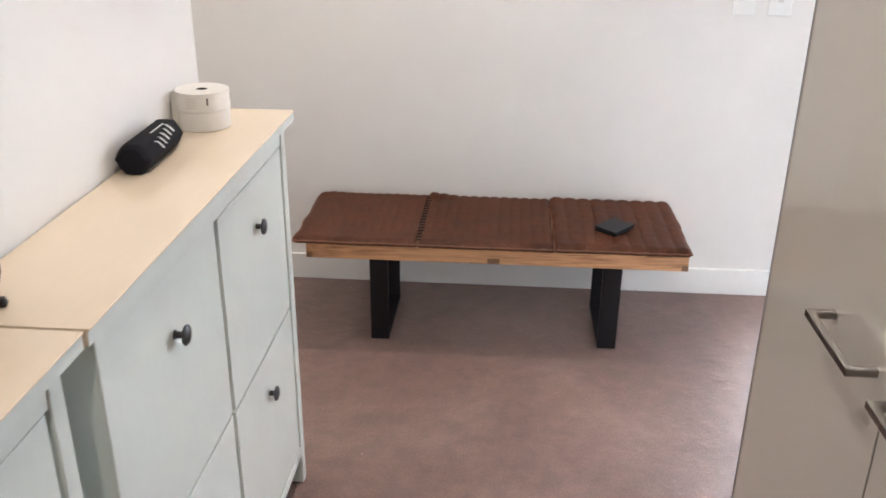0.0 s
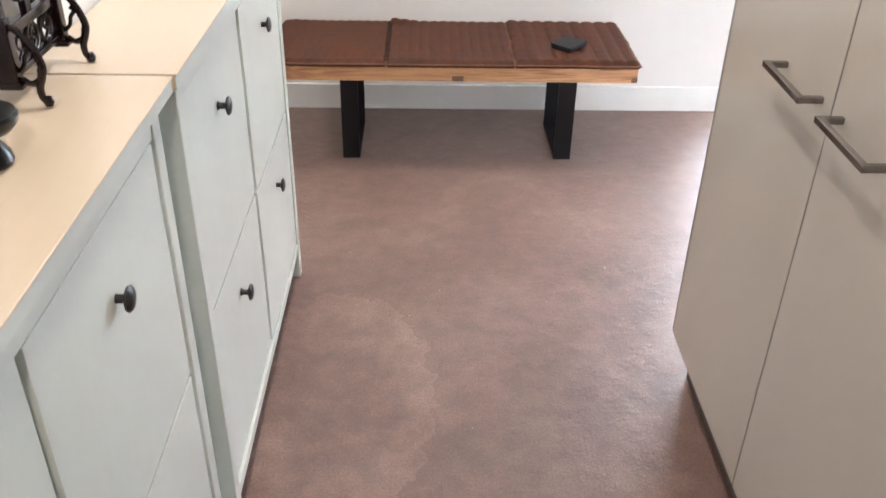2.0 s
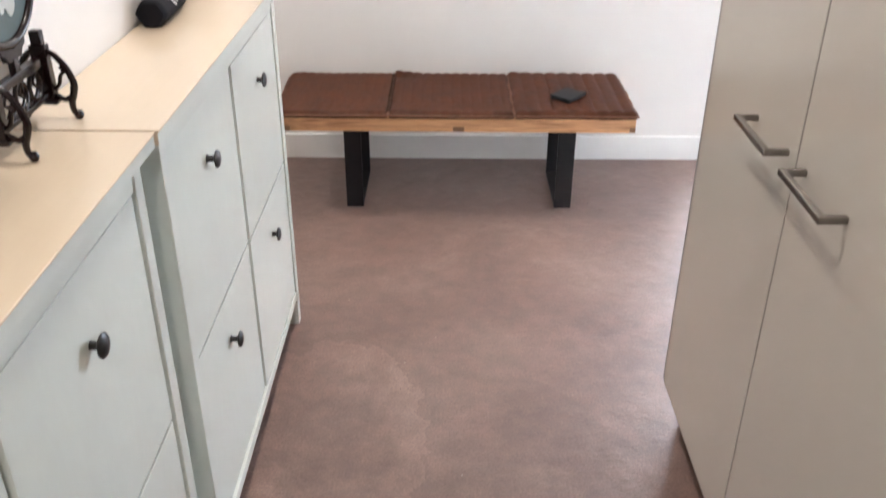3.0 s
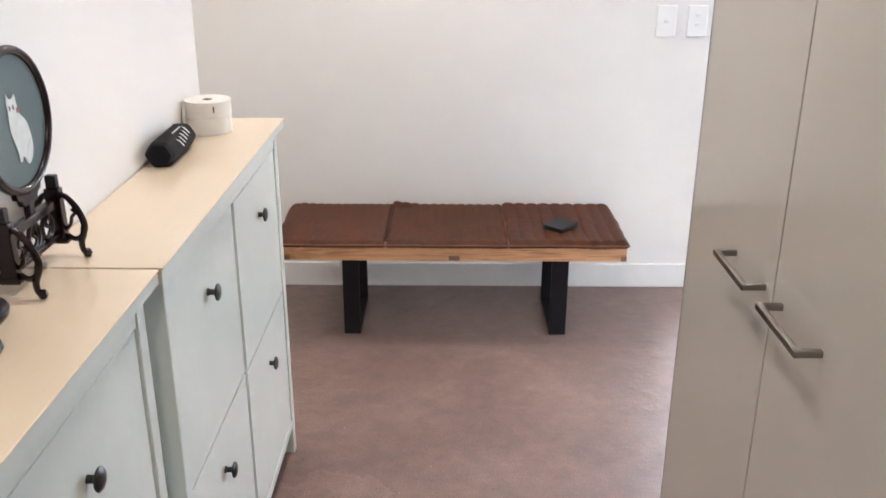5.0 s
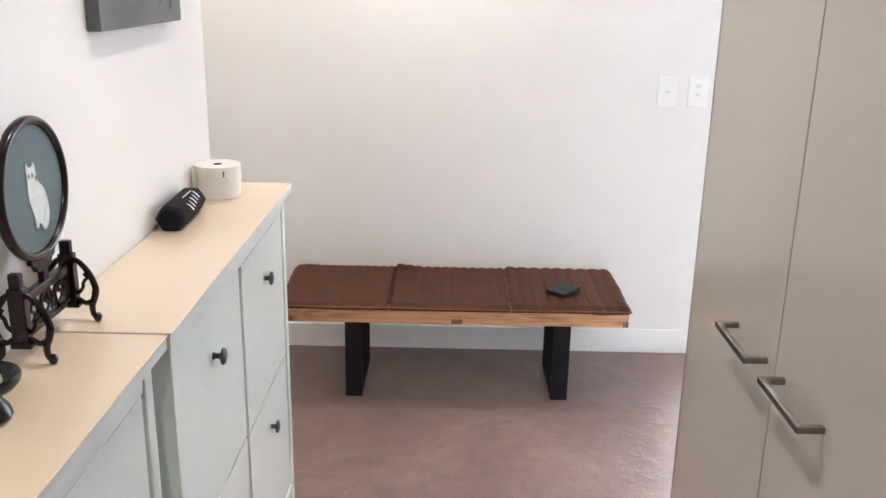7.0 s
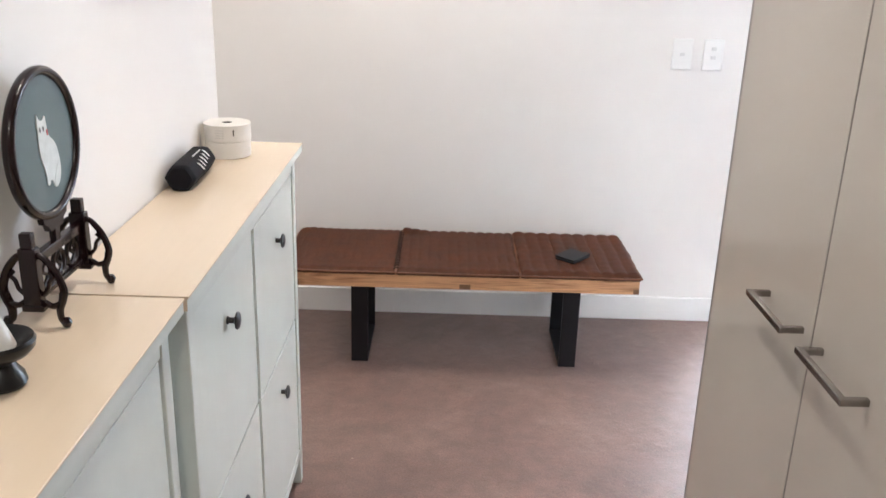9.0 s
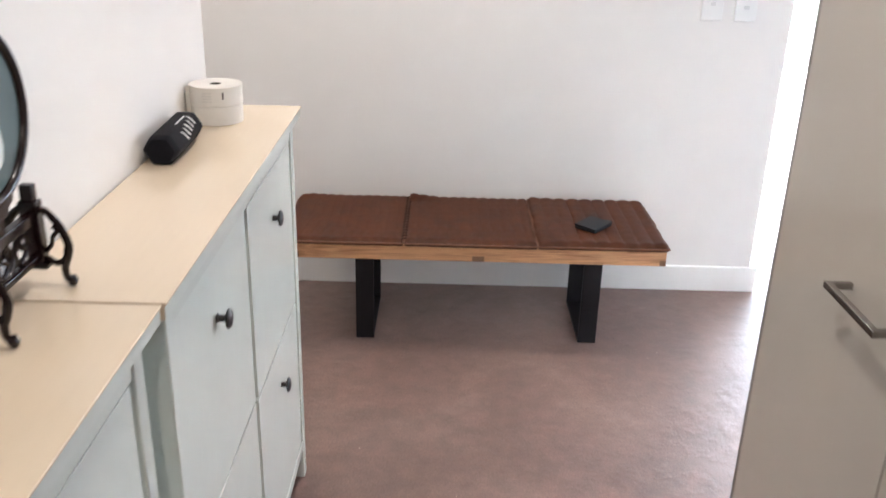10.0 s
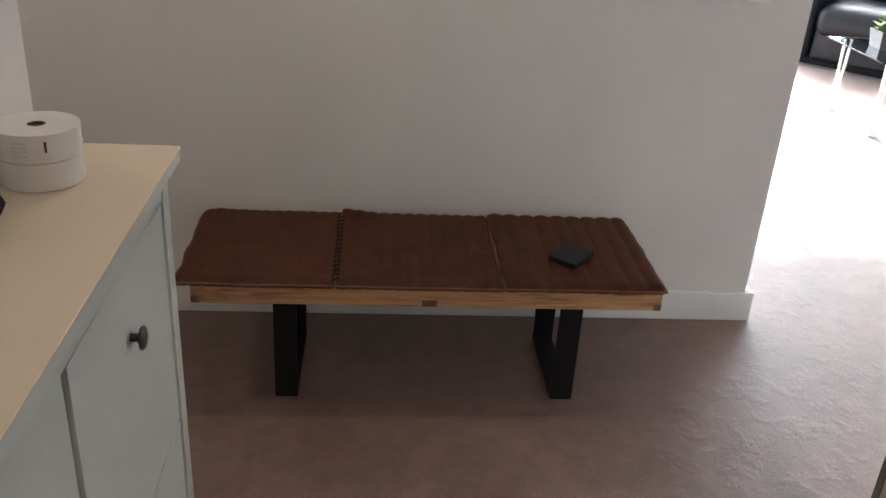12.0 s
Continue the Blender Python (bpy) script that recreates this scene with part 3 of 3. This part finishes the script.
def cushion(x0, x1, y0, y1, seed, ribs, amp, lift, round_l, round_r, label):
    """A thin channel-quilted seat pad; its ribs run from front to back."""
    nx, ny, h = 84, 40, 0.020
    z0 = BZ1 + 0.001
    top, bot = [], []
    bm = bmesh.new()
    for j in range(ny + 1):
        v = j / ny
        rt, rb = [], []
        for i in range(nx + 1):
            u = i / nx
            x, y = x0 + (x1 - x0) * u, y0 + (y1 - y0) * v
            # rounded rear corners
            pull = 0.0
            for near, r in ((u, round_l), (1 - u, round_r)):
                d = near * (x1 - x0)
                if r and d < r:
                    pull = max(pull, r - math.sqrt(max(0, r * r - (r - d) ** 2)))
            y -= pull * v ** 3
            wob = noise.noise(Vector((x * 5, y * 5, seed))) * 0.5
            x += 0.008 * noise.noise(Vector((y * 13, seed, 3.1))) * (1 if u in (0, 1) else 0.6)
            y += 0.0034 * math.copysign(abs(math.sin(math.pi * u * ribs)), v - 0.5) * abs(2 * v - 1) ** 4 + 0.004 * noise.noise(Vector((x * 7, seed, 9)))
            edge = min(u * (x1 - x0), (1 - u) * (x1 - x0), v * (y1 - y0), (1 - v) * (y1 - y0))
            puff = min(1.0, max(0.0, edge / 0.016)) ** 0.5
            rib = abs(math.sin(math.pi * (u * ribs + 0.04 * wob)))
            cross = 0.0003 * amp * abs(math.sin(math.pi * v * 9 + wob))
            z = z0 + 0.0165 + puff * (h * (0.23 + 0.10 * wob) + 0.0052 * amp * rib ** 0.42 + cross) * (1.0 if puff > 0 else 0)
            z += lift * max(0, v - 0.85) * max(0, 0.25 - u) * 4
            sag = 0.003 * (1 if puff <= 0 else 0)
            rt.append(bm.verts.new((x, y, z - sag)))
            xm, ym = (x0 + x1) / 2, (y0 + y1) / 2
            rb.append(bm.verts.new((xm + (x - xm) * 0.99, ym + (y - ym) * 0.952, z0)))
        top.append(rt), bot.append(rb)
    for j in range(ny):
        for i in range(nx):
            bm.faces.new((top[j][i], top[j][i + 1], top[j + 1][i + 1], top[j + 1][i]))
            bm.faces.new((bot[j][i], bot[j + 1][i], bot[j + 1][i + 1], bot[j][i + 1]))
    rim_t = top[0] + [r[-1] for r in top[1:]] + top[-1][-2::-1] + [r[0] for r in top[-2:0:-1]]
    rim_b = bot[0] + [r[-1] for r in bot[1:]] + bot[-1][-2::-1] + [r[0] for r in bot[-2:0:-1]]
    for k in range(len(rim_t)):
        l = (k + 1) % len(rim_t)
        bm.faces.new((rim_b[k], rim_b[l], rim_t[l], rim_t[k]))
    pts = [v.co.copy() + Vector((0, 0, -0.001)) for v in rim_t[::3]]
    c = thing("seat_cushion", pose(0, 0, 0), label, "cushion", "cushions on the bench")
    part("pad", bm, SUEDE, c, angle=70)
    bm = add_tube(bmesh.new(), pts + pts[:1], 0.0038, 6)
    part("piping", bm, PIPING, c)
    return c


left_pad = cushion(-0.694, -0.2775, 2.704, 3.180, 1.0, 12, 0.5, 0.03, 0.055, 0.0, "brown quilted leather cushion with a rounded corner")
cushion(-0.2745, 0.1765, 2.703, 3.178, 2.0, 12, 0.9, 0.10, 0.0, 0.0, "middle brown quilted leather cushion with curled corner")
cushion(0.1775, 0.620, 2.706, 3.184, 3.0, 9, 1.5, 0.03, 0.0, 0.04, "brown channel-quilted leather cushion under a black wallet")


def lacing(parent, x, y0, y1):
    """Leather thong loops that tie two pads together."""
    n = 17
    for k in range(n):
        y = y0 + (y1 - y0) * (k + 0.5) / n
        z = BZ1 + 0.0225
        w = 0.0095 + 0.0015 * math.sin(k * 2.3)
        line = curve_pts([(x - w, y - 0.004, z - 0.004), (x - w * 0.5, y - 0.002, z + 0.002), (x + w * 0.5, y + 0.002, z + 0.002), (x + w, y + 0.004, z - 0.004)], 3)
        part("lace", add_tube(bmesh.new(), line, 0.0042, 6, 0.7), LACE, parent, "dark leather lacing loop")


lacing(left_pad, -0.276, 2.712, 3.172)


def wallet():
    w = thing("wallet", pose(0.386, 2.868, 0.3975, 0, 0, 50), "black leather wallet lying on the brown cushion", "wallet")
    part("lower_cover", box(-0.056, 0.056, -0.043, 0.043, 0.0, 0.006, 0.0025), BLACKLEATHER, w)
    part("upper_cover", box(-0.057, 0.054, -0.043, 0.044, 0.009, 0.016, 0.003, m=pose(0, 0, 0, 2, 0, 0)), BLACKLEATHER, w)
    part("inner", box(-0.051, 0.050, -0.038, 0.038, 0.005, 0.0105, 0.001), BLACKLEATHER, w)
    part("clasp", box(0.048, 0.074, -0.034, -0.008, 0.0, 0.011, 0.003), BLACKLEATHER, w)
    return w


wallet()


# ---- switches ----
def switch(x, n, label):
    s = thing("light_switch", pose(x, BACK, 1.131), label, "switch", "switches on the wall")
    part("plate", box(-0.039, 0.039, -0.010, 0.0, -0.060, 0.060, 0.003, 3), SWITCH, s)
    for z in n:
        part("rocker", box(-0.009, 0.009, -0.0150, -0.0095, z - 0.006, z + 0.006, 0.0015), SWITCHSHADE, s)
    return s


switch(0.806, (0.0,), "white plastic light switch with one rocker")
switch(0.928, (0.024, -0.010), "white plastic light switch with two rockers")


# ---- things on the cabinets ----
def paper_rolls():
    for k, (z, r, dx) in enumerate(((0.0, 0.0560, 0.0), (0.0410, 0.0566, 0.001))):
        t = thing("paper_roll", pose(-0.6475 + dx, 1.848, TOP_Z + z + 0.0005), "white label paper roll stacked on the cabinet top", "paper roll", "stacked paper rolls")
        prof = [(0.0125, 0.001), (r - 0.001, 0.0), (r, 0.0008), (r, 0.0398), (r - 0.001, 0.0406), (0.0125, 0.0400)]
        part("paper", lathe(prof, 64, None, True), PAPER, t, angle=40)
        part("core", lathe([(0.0095, 0.003), (0.0123, 0.003), (0.0123, 0.0395), (0.0095, 0.0395)], 32, None, True), CARD, t, "brown cardboard core")
        if k == 1:
            bm = bmesh.new()
            for i in range(4):
                add_box(bm, -0.0004, 0.0008, -0.010 + 0.0015 * (i % 2), 0.011, 0.010 + i * 0.006, 0.0125 + i * 0.006, m=pose(0, 0, 0, 0, 0, -97) @ pose(r - 0.0006, 0, 0))
            part("faint_print", bm, FAINT, t, "faint grey printed lines", smooth=False)
            bm = bmesh.new()
            add_box(bm, -0.0004, 0.0004, -0.010, 0.003, -0.040, 0.039, m=pose(-0.0505, -0.0275, 0, 0, 0, -35))
            part("loose_end", bm, PAPER, t, "loose paper end standing off the roll")
            # dark disc stands for the shade down inside the core
            part("core_hole_shade", lathe([(0, 0.034), (0.0094, 0.034), (0.0094, 0.036), (0, 0.036)], 24), CARD, t)
            for a in (-62, 22):
                m = pose(0, 0, 0, 0, 0, a) @ pose(r - 0.0006, 0, 0.024)
                part("edge_mark", box(-0.0005, 0.0012, -0.0016, 0.0016, -0.008, 0.007), CARD, t, "short dark ink mark", m=m)
    return


paper_rolls()


def case():
    m = pose(-0.6685, 1.601, TOP_Z + 0.0275, 0, 0, 1.5)
    c = thing("glasses_case", m, "black zipped fabric glasses case with white print", "glasses case")
    n, ny = 36, 26
    bm = bmesh.new()
    rings = []
    for j in range(ny + 1):
        s = j / ny
        y = -0.101 + 0.202 * s
        e = min(s, 1 - s) * 0.202
        k = 0.80 + 0.20 * math.sqrt(max(0, 1 - (1 - min(1, e / 0.014)) ** 2))
        ring = []
        for i in range(n):
            a = 2 * math.pi * i / n + math.pi / 6
            # a softened hexagon
            q = a % (math.pi / 3) - math.pi / 6
            r = 0.0300 * (0.70 * math.cos(math.pi / 6) / math.cos(q) + 0.325)
            r *= k * (1 + 0.02 * noise.noise(Vector((math.cos(a) * 2, math.sin(a) * 2, y * 18))))
            ring.append(bm.verts.new((r * 1.08 * math.cos(a), y, max(-0.0275, r * math.sin(a)))))
        rings.append(ring)
    for a, b in zip(rings, rings[1:]):
        for i in range(n):
            bm.faces.new((a[i], a[(i + 1) % n], b[(i + 1) % n], b[i]))
    bm.faces.new(rings[0]), bm.faces.new(rings[-1][::-1])
    part("shell", bm, CASECLOTH, c, angle=50)
    # the printed mark: plain bars on the sloping face
    face = pose(0, 0, 0, 0, 60, 0) @ pose(0, 0, 0.0292)
    bm = bmesh.new()
    slant = face @ pose(0, 0, 0, 0, 0, 10)
    for k, (w, h) in enumerate(((0.0062, 0.0130), (0.0054, 0.0125), (0.0064, 0.0130), (0.0056, 0.0125), (0.0064, 0.0135))):
        y = -0.026 + k * 0.0190
        o = [(-h, y - w - 0.003), (-h + 0.003, y - w * 0.2 - 0.003), (0, y + w * 0.1), (h - 0.003, y - w * 0.2 + 0.004), (h, y + w + 0.003), (h * 0.5, y + w * 1.3), (0, y + w * 0.9), (-h * 0.5, y + w * 0.2)]
        add_prism(bm, o, 0.0009, slant)
    part("printed_mark", bm, PRINT, c, "white printed slanting marks", smooth=False)
    bm = bmesh.new()
    face2 = pose(0, 0, 0, 0, 8, 0) @ pose(0, 0, 0.0290)
    for k in range(6):
        add_box(bm, 0.002, 0.005, -0.012 + k * 0.0115, -0.004 + k * 0.0115, 0, 0.0008, m=face2)
    part("printed_line", bm, PRINT, c, "small white printed line", smooth=False)
    return c


case()


def fan_screen():
    """A round embroidered screen held in a carved stand; origin at the middle of its feet."""
    t = thing("table_screen", pose(-0.661, 0.897, TOP_Z + 0.0005, 0, 0, 0), "round embroidered silk screen in a carved dark wood stand", "ornament")
    R, cz = 0.106, 0.237
    lean = pose(0.0, 0.0, cz, 0, 0, 0) @ pose(0, 0, 0, 0, 90, 0)
    # rim: a rounded moulding
    prof = []
    for k in range(14):
        a = 2 * math.pi * k / 14
        prof.append((R - 0.0065 + 0.0068 * math.cos(a), 0.0085 * math.sin(a)))
    part("rim", lathe(prof, 72, lean, True), ROSEWOOD, t, "dark lacquered wooden rim")
    part("silk", lathe([(0, -0.002), (R - 0.008, -0.002), (R - 0.008, 0.001), (0, 0.001)], 72, lean), SILK, t, "grey-green silk")
    # the embroidered shape: a plain pale figure on the silk
    to = pose(0.0012, 0.011, cz - 0.006, 90, 0, 90) @ Matrix.Diagonal((0.90, 1.04, 1, 1))
    body = [(-0.031, 0.047), (-0.026, 0.040), (-0.018, 0.037), (-0.011, 0.039), (-0.005, 0.042), (-0.003, 0.032), (-0.001, 0.022), (0.004, 0.013), (0.015, 0.006), (0.024, -0.004), (0.029, -0.018), (0.031, -0.030),
            (0.029, -0.043), (0.022, -0.053), (0.011, -0.058), (0.004, -0.055), (-0.001, -0.047), (-0.008, -0.045), (-0.012, -0.050), (-0.019, -0.049), (-0.020, -0.038), (-0.025, -0.024), (-0.033, -0.008), (-0.034, 0.010), (-0.032, 0.024), (-0.034, 0.034)]
    outline = [(p.x, p.y) for p in curve_pts([(u, v, 0) for u, v in body + body[:1]], 3)[:-1]]
    part("embroidery", add_prism(bmesh.new(), outline, 0.0012, to), THREAD, t, "white embroidered figure")
    tail = [(p.x, p.y) for p in curve_pts([(u, v, 0) for u, v in [(0.004, -0.052), (0.009, -0.040), (0.019, -0.029), (0.027, -0.024), (0.030, -0.034), (0.027, -0.044), (0.020, -0.053), (0.011, -0.0575), (0.004, -0.052)]], 4)[:-1]]
    part("embroidery_fold", add_prism(bmesh.new(), tail, 0.0016, to), THREAD, t, "raised white stitching")
    part("embroidery_red", add_box(bmesh.new(), -0.001, 0.003, 0.016, 0.024, 0, 0.0017, m=to @ pose(0, 0, 0, 0, 0, 12)), REDTHREAD, t, "small red stitches")
    for u in (-0.026, -0.0145):
        part("embroidery_dot", add_prism(bmesh.new(), [(u + 0.0022 * math.cos(a * 0.785), 0.026 + 0.0036 * math.sin(a * 0.785)) for a in range(8)], 0.0017, to), DARKTHREAD, t)
    # carved bracket under the rim
    br = [(-0.040, 0.012), (-0.036, 0.000), (-0.026, -0.004), (-0.020, -0.014), (-0.008, -0.014), (0, -0.022), (0.008, -0.014), (0.020, -0.014), (0.026, -0.004), (0.036, 0.000), (0.040, 0.012), (0.02, 0.004), (0, 0.001), (-0.02, 0.004)]
    part("bracket", add_prism(bmesh.new(), [(u, v) for u, v in br], 0.009, pose(-0.0045, 0, cz - R - 0.001, 90, 0, 90)), ROSEWOOD, t, "carved dark wood bracket")
    part("spigot", box(-0.005, 0.005, -0.008, 0.008, 0.098, cz - R - 0.012, 0.001), ROSEWOOD, t)
    half = 0.083
    # rails between the posts
    for z0, z1 in ((0.084, 0.099), (0.034, 0.043)):
        part("rail", box(-0.006, 0.006, -half + 0.006, half - 0.006, z0, z1, 0.002), ROSEWOOD, t)
    bm = bmesh.new()
    for k in range(3):
        y = (k - 1) * 0.046
        add_tube(bm, [(0, y + 0.018 * math.cos(a / 12 * 6.283), 0.0635 + 0.0205 * math.sin(a / 12 * 6.283)) for a in range(13)], 0.0034, 7)
        add_tube(bm, curve_pts([(0, y - 0.006, 0.046), (0, y + 0.007, 0.058), (0, y - 0.006, 0.068), (0, y + 0.006, 0.082)], 5), 0.0026, 6)
    part("fretwork", bm, ROSEWOOD, t, "pierced carved fretwork")
    for s in (-1, 1):
        y = s * half
        p = part("post", box(-0.012, 0.012, y - 0.0085, y + 0.0085, 0.030, 0.114, 0.002), ROSEWOOD, t)
        part("post_cap", box(-0.0085, 0.0085, y - 0.0065, y + 0.0065, 0.1135, 0.135, 0.002), ROSEWOOD, p)
        part("post_base", box(-0.015, 0.015, y - 0.010, y + 0.010, 0.024, 0.034, 0.002), ROSEWOOD, p)
        for d in (-1, 1):
            bm = bmesh.new()
            # a scrolled leg: down from the post, bowed out, to a turned foot
            line = [(d * 0.011, y, 0.104), (d * 0.020, y, 0.098), (d * 0.033, y, 0.080), (d * 0.041, y, 0.056), (d * 0.038, y, 0.040), (d * 0.033, y, 0.026), (d * 0.034, y, 0.011), (d * 0.040, y, 0.0065)]
            line = curve_pts(line, 6)
            add_tube(bm, line, [0.0038 + 0.0016 * math.sin(math.pi * i / (len(line) - 1)) for i in range(len(line))], 8, 1.25)
            add_lathe(bm, [(0, -0.0065), (0.005, -0.006), (0.0075, 0), (0.005, 0.006), (0, 0.0065)], 12, pose(d * 0.040, y, 0.0067))
            add_tube(bm, curve_pts([(d * 0.013, y, 0.036), (d * 0.024, y, 0.030), (d * 0.036, y, 0.036), (d * 0.039, y, 0.050)], 5), 0.0042, 7, 1.2)
            add_tube(bm, curve_pts([(d * 0.012, y, 0.046), (d * 0.020, y, 0.055), (d * 0.023, y, 0.066), (d * 0.029, y, 0.074), (d * 0.024, y, 0.080)], 5), 0.0030, 6, 1.2)
            part("leg", bm, ROSEWOOD, t, "scrolled carved leg")
    return t


fan_screen()


def pedestal_bowl():
    b = thing("pedestal_bowl", pose(-0.629, 0.646, TOP_Z + 0.0005), "small black pedestal bowl holding a white cone", "bowl")
    prof = [(0, 0), (0.026, 0), (0.0285, 0.004), (0.026, 0.014), (0.019, 0.024), (0.0165, 0.030), (0.022, 0.035), (0.035, 0.041), (0.042, 0.049), (0.0435, 0.057), (0.041, 0.061), (0.037, 0.058), (0.030, 0.050), (0.014, 0.045), (0, 0.044)]
    part("bowl_body", lathe(prof, 48), BOWLBLACK, b)
    part("cone", lathe([(0, 0), (0.022, 0), (0.021, 0.004), (0.006, 0.046), (0.0025, 0.0505), (0, 0.051)], 28, pose(-0.004, 0.006, 0.0460)), CONEWHITE, b, "white tapered cone")
    return b


pedestal_bowl()


def canvas():
    x, y0, y1, z0, z1 = -0.680, 1.258, 1.735, 1.447, 1.90
    c = thing("wall_canvas", pose(0, 0, 0), "dark grey painted box canvas hanging on the wall", "picture")
    part("canvas_body", box(LEFT + 0.001, x, y0, y1, z0, z1, 0.002, 2), CANVAS, c)
    bm = bmesh.new()
    for k, (a, l, ang) in enumerate(((0.345, 0.05, 38), (0.352, 0.06, -30), (0.40, 0.045, 80), (0.415, 0.05, 84))):
        add_box(bm, -l / 2, l / 2, -0.002, 0.002, 0, 0.0012, m=pose(x, y0 + a, z0 + 0.045 + 0.012 * (k % 2), 90, 0, 90) @ pose(0, 0, 0, 0, 0, ang))
    part("painted_mark", bm, CANVASMARK, c, "pale painted strokes", smooth=False)
    return c


canvas()


# ---- living room ----
def puff(x0, x1, y0, y1, z0, z1, r, seed, m=None):
    bm = bmesh.new()
    add_box(bm, x0, x1, y0, y1, z0, z1, r, 5)
    for v in bm.verts:
        v.co += 0.012 * noise.noise_vector(v.co * 4 + Vector((seed, 0, 0)))
    return bm


def sofa(m):
    """Front faces -y; origin on the floor at the front of one arm."""
    s = thing("recliner_sofa", m, "dark charcoal leather recliner sofa with padded arms", "sofa")
    w, arm, d = 2.1, 0.26, 0.92
    for x in (0, w - arm):
        a = part("arm", puff(x, x + arm, 0.0, d, 0.04, 0.62, 0.06, x + 1), SOFALEATHER, s)
        part("arm_pad", puff(x - 0.015, x + arm + 0.015, -0.02, d - 0.1, 0.60, 0.71, 0.05, x + 4), SOFALEATHER, a, "padded arm rest")
    n = 2
    sw = (w - 2 * arm) / n
    for k in range(n):
        x = arm + k * sw
        part("footrest", puff(x + 0.005, x + sw - 0.005, 0.02, 0.12, 0.05, 0.30, 0.04, k), SOFALEATHER, s)
        part("seat_cushion", puff(x + 0.004, x + sw - 0.004, -0.03, 0.66, 0.22, 0.47, 0.10, k + 7), SOFALEATHER, s)
        part("back_cushion", puff(x + 0.004, x + sw - 0.004, 0.58, d - 0.02, 0.42, 0.74, 0.08, k + 13), SOFALEATHER, s)
        part("head_cushion", puff(x + 0.004, x + sw - 0.004, 0.62, d, 0.72, 0.98, 0.08, k + 17), SOFALEATHER, s)
    part("base", box(0.06, w - 0.06, 0.12, d - 0.06, 0.0, 0.3, 0.01), SOFALEATHER, s)
    return s


sofa(pose(2.85, 7.23, 0, 0, 0, -46))


def glass_table():
    t = thing("glass_side_table", pose(2.585, 5.28, 0), "clear glass coffee table with chrome tube legs", "table")
    lx, ly, h = 1.05, 0.65, 0.45
    part("tabletop", box(0, lx, 0, ly, h - 0.010, h, 0.002), GLASS, t, "clear tempered glass top")
    for x in (0.11, lx - 0.11):
        for y in (0.09, ly - 0.05):
            leg = part("leg", lathe([(0, 0), (0.030, 0), (0.032, 0.004), (0.026, 0.012), (0.012, 0.018), (0, 0.018)], 24, pose(x, y, 0)), CHROME, t, "chrome twin-tube leg")
            for s in (-1, 1):
                part("tube", add_tube(bmesh.new(), [(x + s * 0.007, y, 0.012), (x + s * 0.026, y + s * 0.01, h - 0.011)], 0.0095, 14), CHROME, leg)
    return t


glass_table()


def plant():
    p = thing("potted_plant", pose(2.80, 5.66, 0.4505), "small leafy plant in a grey square pot", "plant")
    bm = bmesh.new()
    add_lathe(bm, [(0, 0), (0.085, 0), (0.105, 0.10), (0.098, 0.10), (0.085, 0.085), (0, 0.085)], 4, pose(0, 0, 0, 0, 0, 45))
    part("pot", bm, POT, p, "grey square pot", smooth=False)
    rnd = random.Random(5)
    for k in range(34):
        bm = bmesh.new()
        l, wd = rnd.uniform(0.05, 0.11), rnd.uniform(0.018, 0.03)
        ang, up = rnd.uniform(0, 360), rnd.uniform(25, 80)
        n = 6
        rows = []
        for i in range(n + 1):
            s = i / n
            hw = wd * math.sin(math.pi * min(0.97, s * 0.92 + 0.06))
            z = -0.35 * l * s * s
            rows.append([bm.verts.new((l * s, -hw, z + 0.004)), bm.verts.new((l * s, 0, z)), bm.verts.new((l * s, hw, z + 0.004))])
        for a, b in zip(rows, rows[1:]):
            for i in range(2):
                bm.faces.new((a[i], a[i + 1], b[i + 1], b[i]))
        part("leaf", bm, (FLOWER, PETAL, LEAF)[k % 3], p, m=pose(rnd.uniform(-0.03, 0.03), rnd.uniform(-0.03, 0.03), 0.085, 0, 0, ang) @ pose(0, 0, 0, 0, -up, 0))
    return p


plant()


def lint():
    """Small flecks caught in the pile."""
    rnd = random.Random(11)
    for name, mat, n, label in (("carpet_lint", LINT, 30, "pale flecks of lint caught in the carpet"), ("carpet_crumbs", CARD, 22, "tiny dark crumbs lying on the carpet")):
        bm = bmesh.new()
        for k in range(n):
            near = k % 2 == 0
            x = rnd.uniform(-0.40, 0.95) if not near else rnd.choice((-0.45, 0.42)) + rnd.gauss(0, 0.12)
            y = rnd.uniform(0.3, 3.1) if not near else 2.85 + rnd.gauss(0, 0.14)
            s = rnd.uniform(0.0009, 0.0024)
            add_prism(bm, [(s * rnd.uniform(0.7, 1.5) * math.cos(a * 1.2566), s * rnd.uniform(0.5, 1.0) * math.sin(a * 1.2566)) for a in range(5)], 0.0012, pose(x, min(y, 3.18), 0.0, 0, 0, rnd.uniform(0, 360)))
        tagged(part(name, bm, mat, None, label, smooth=False), "", "lint", "", "stuff")


lint()
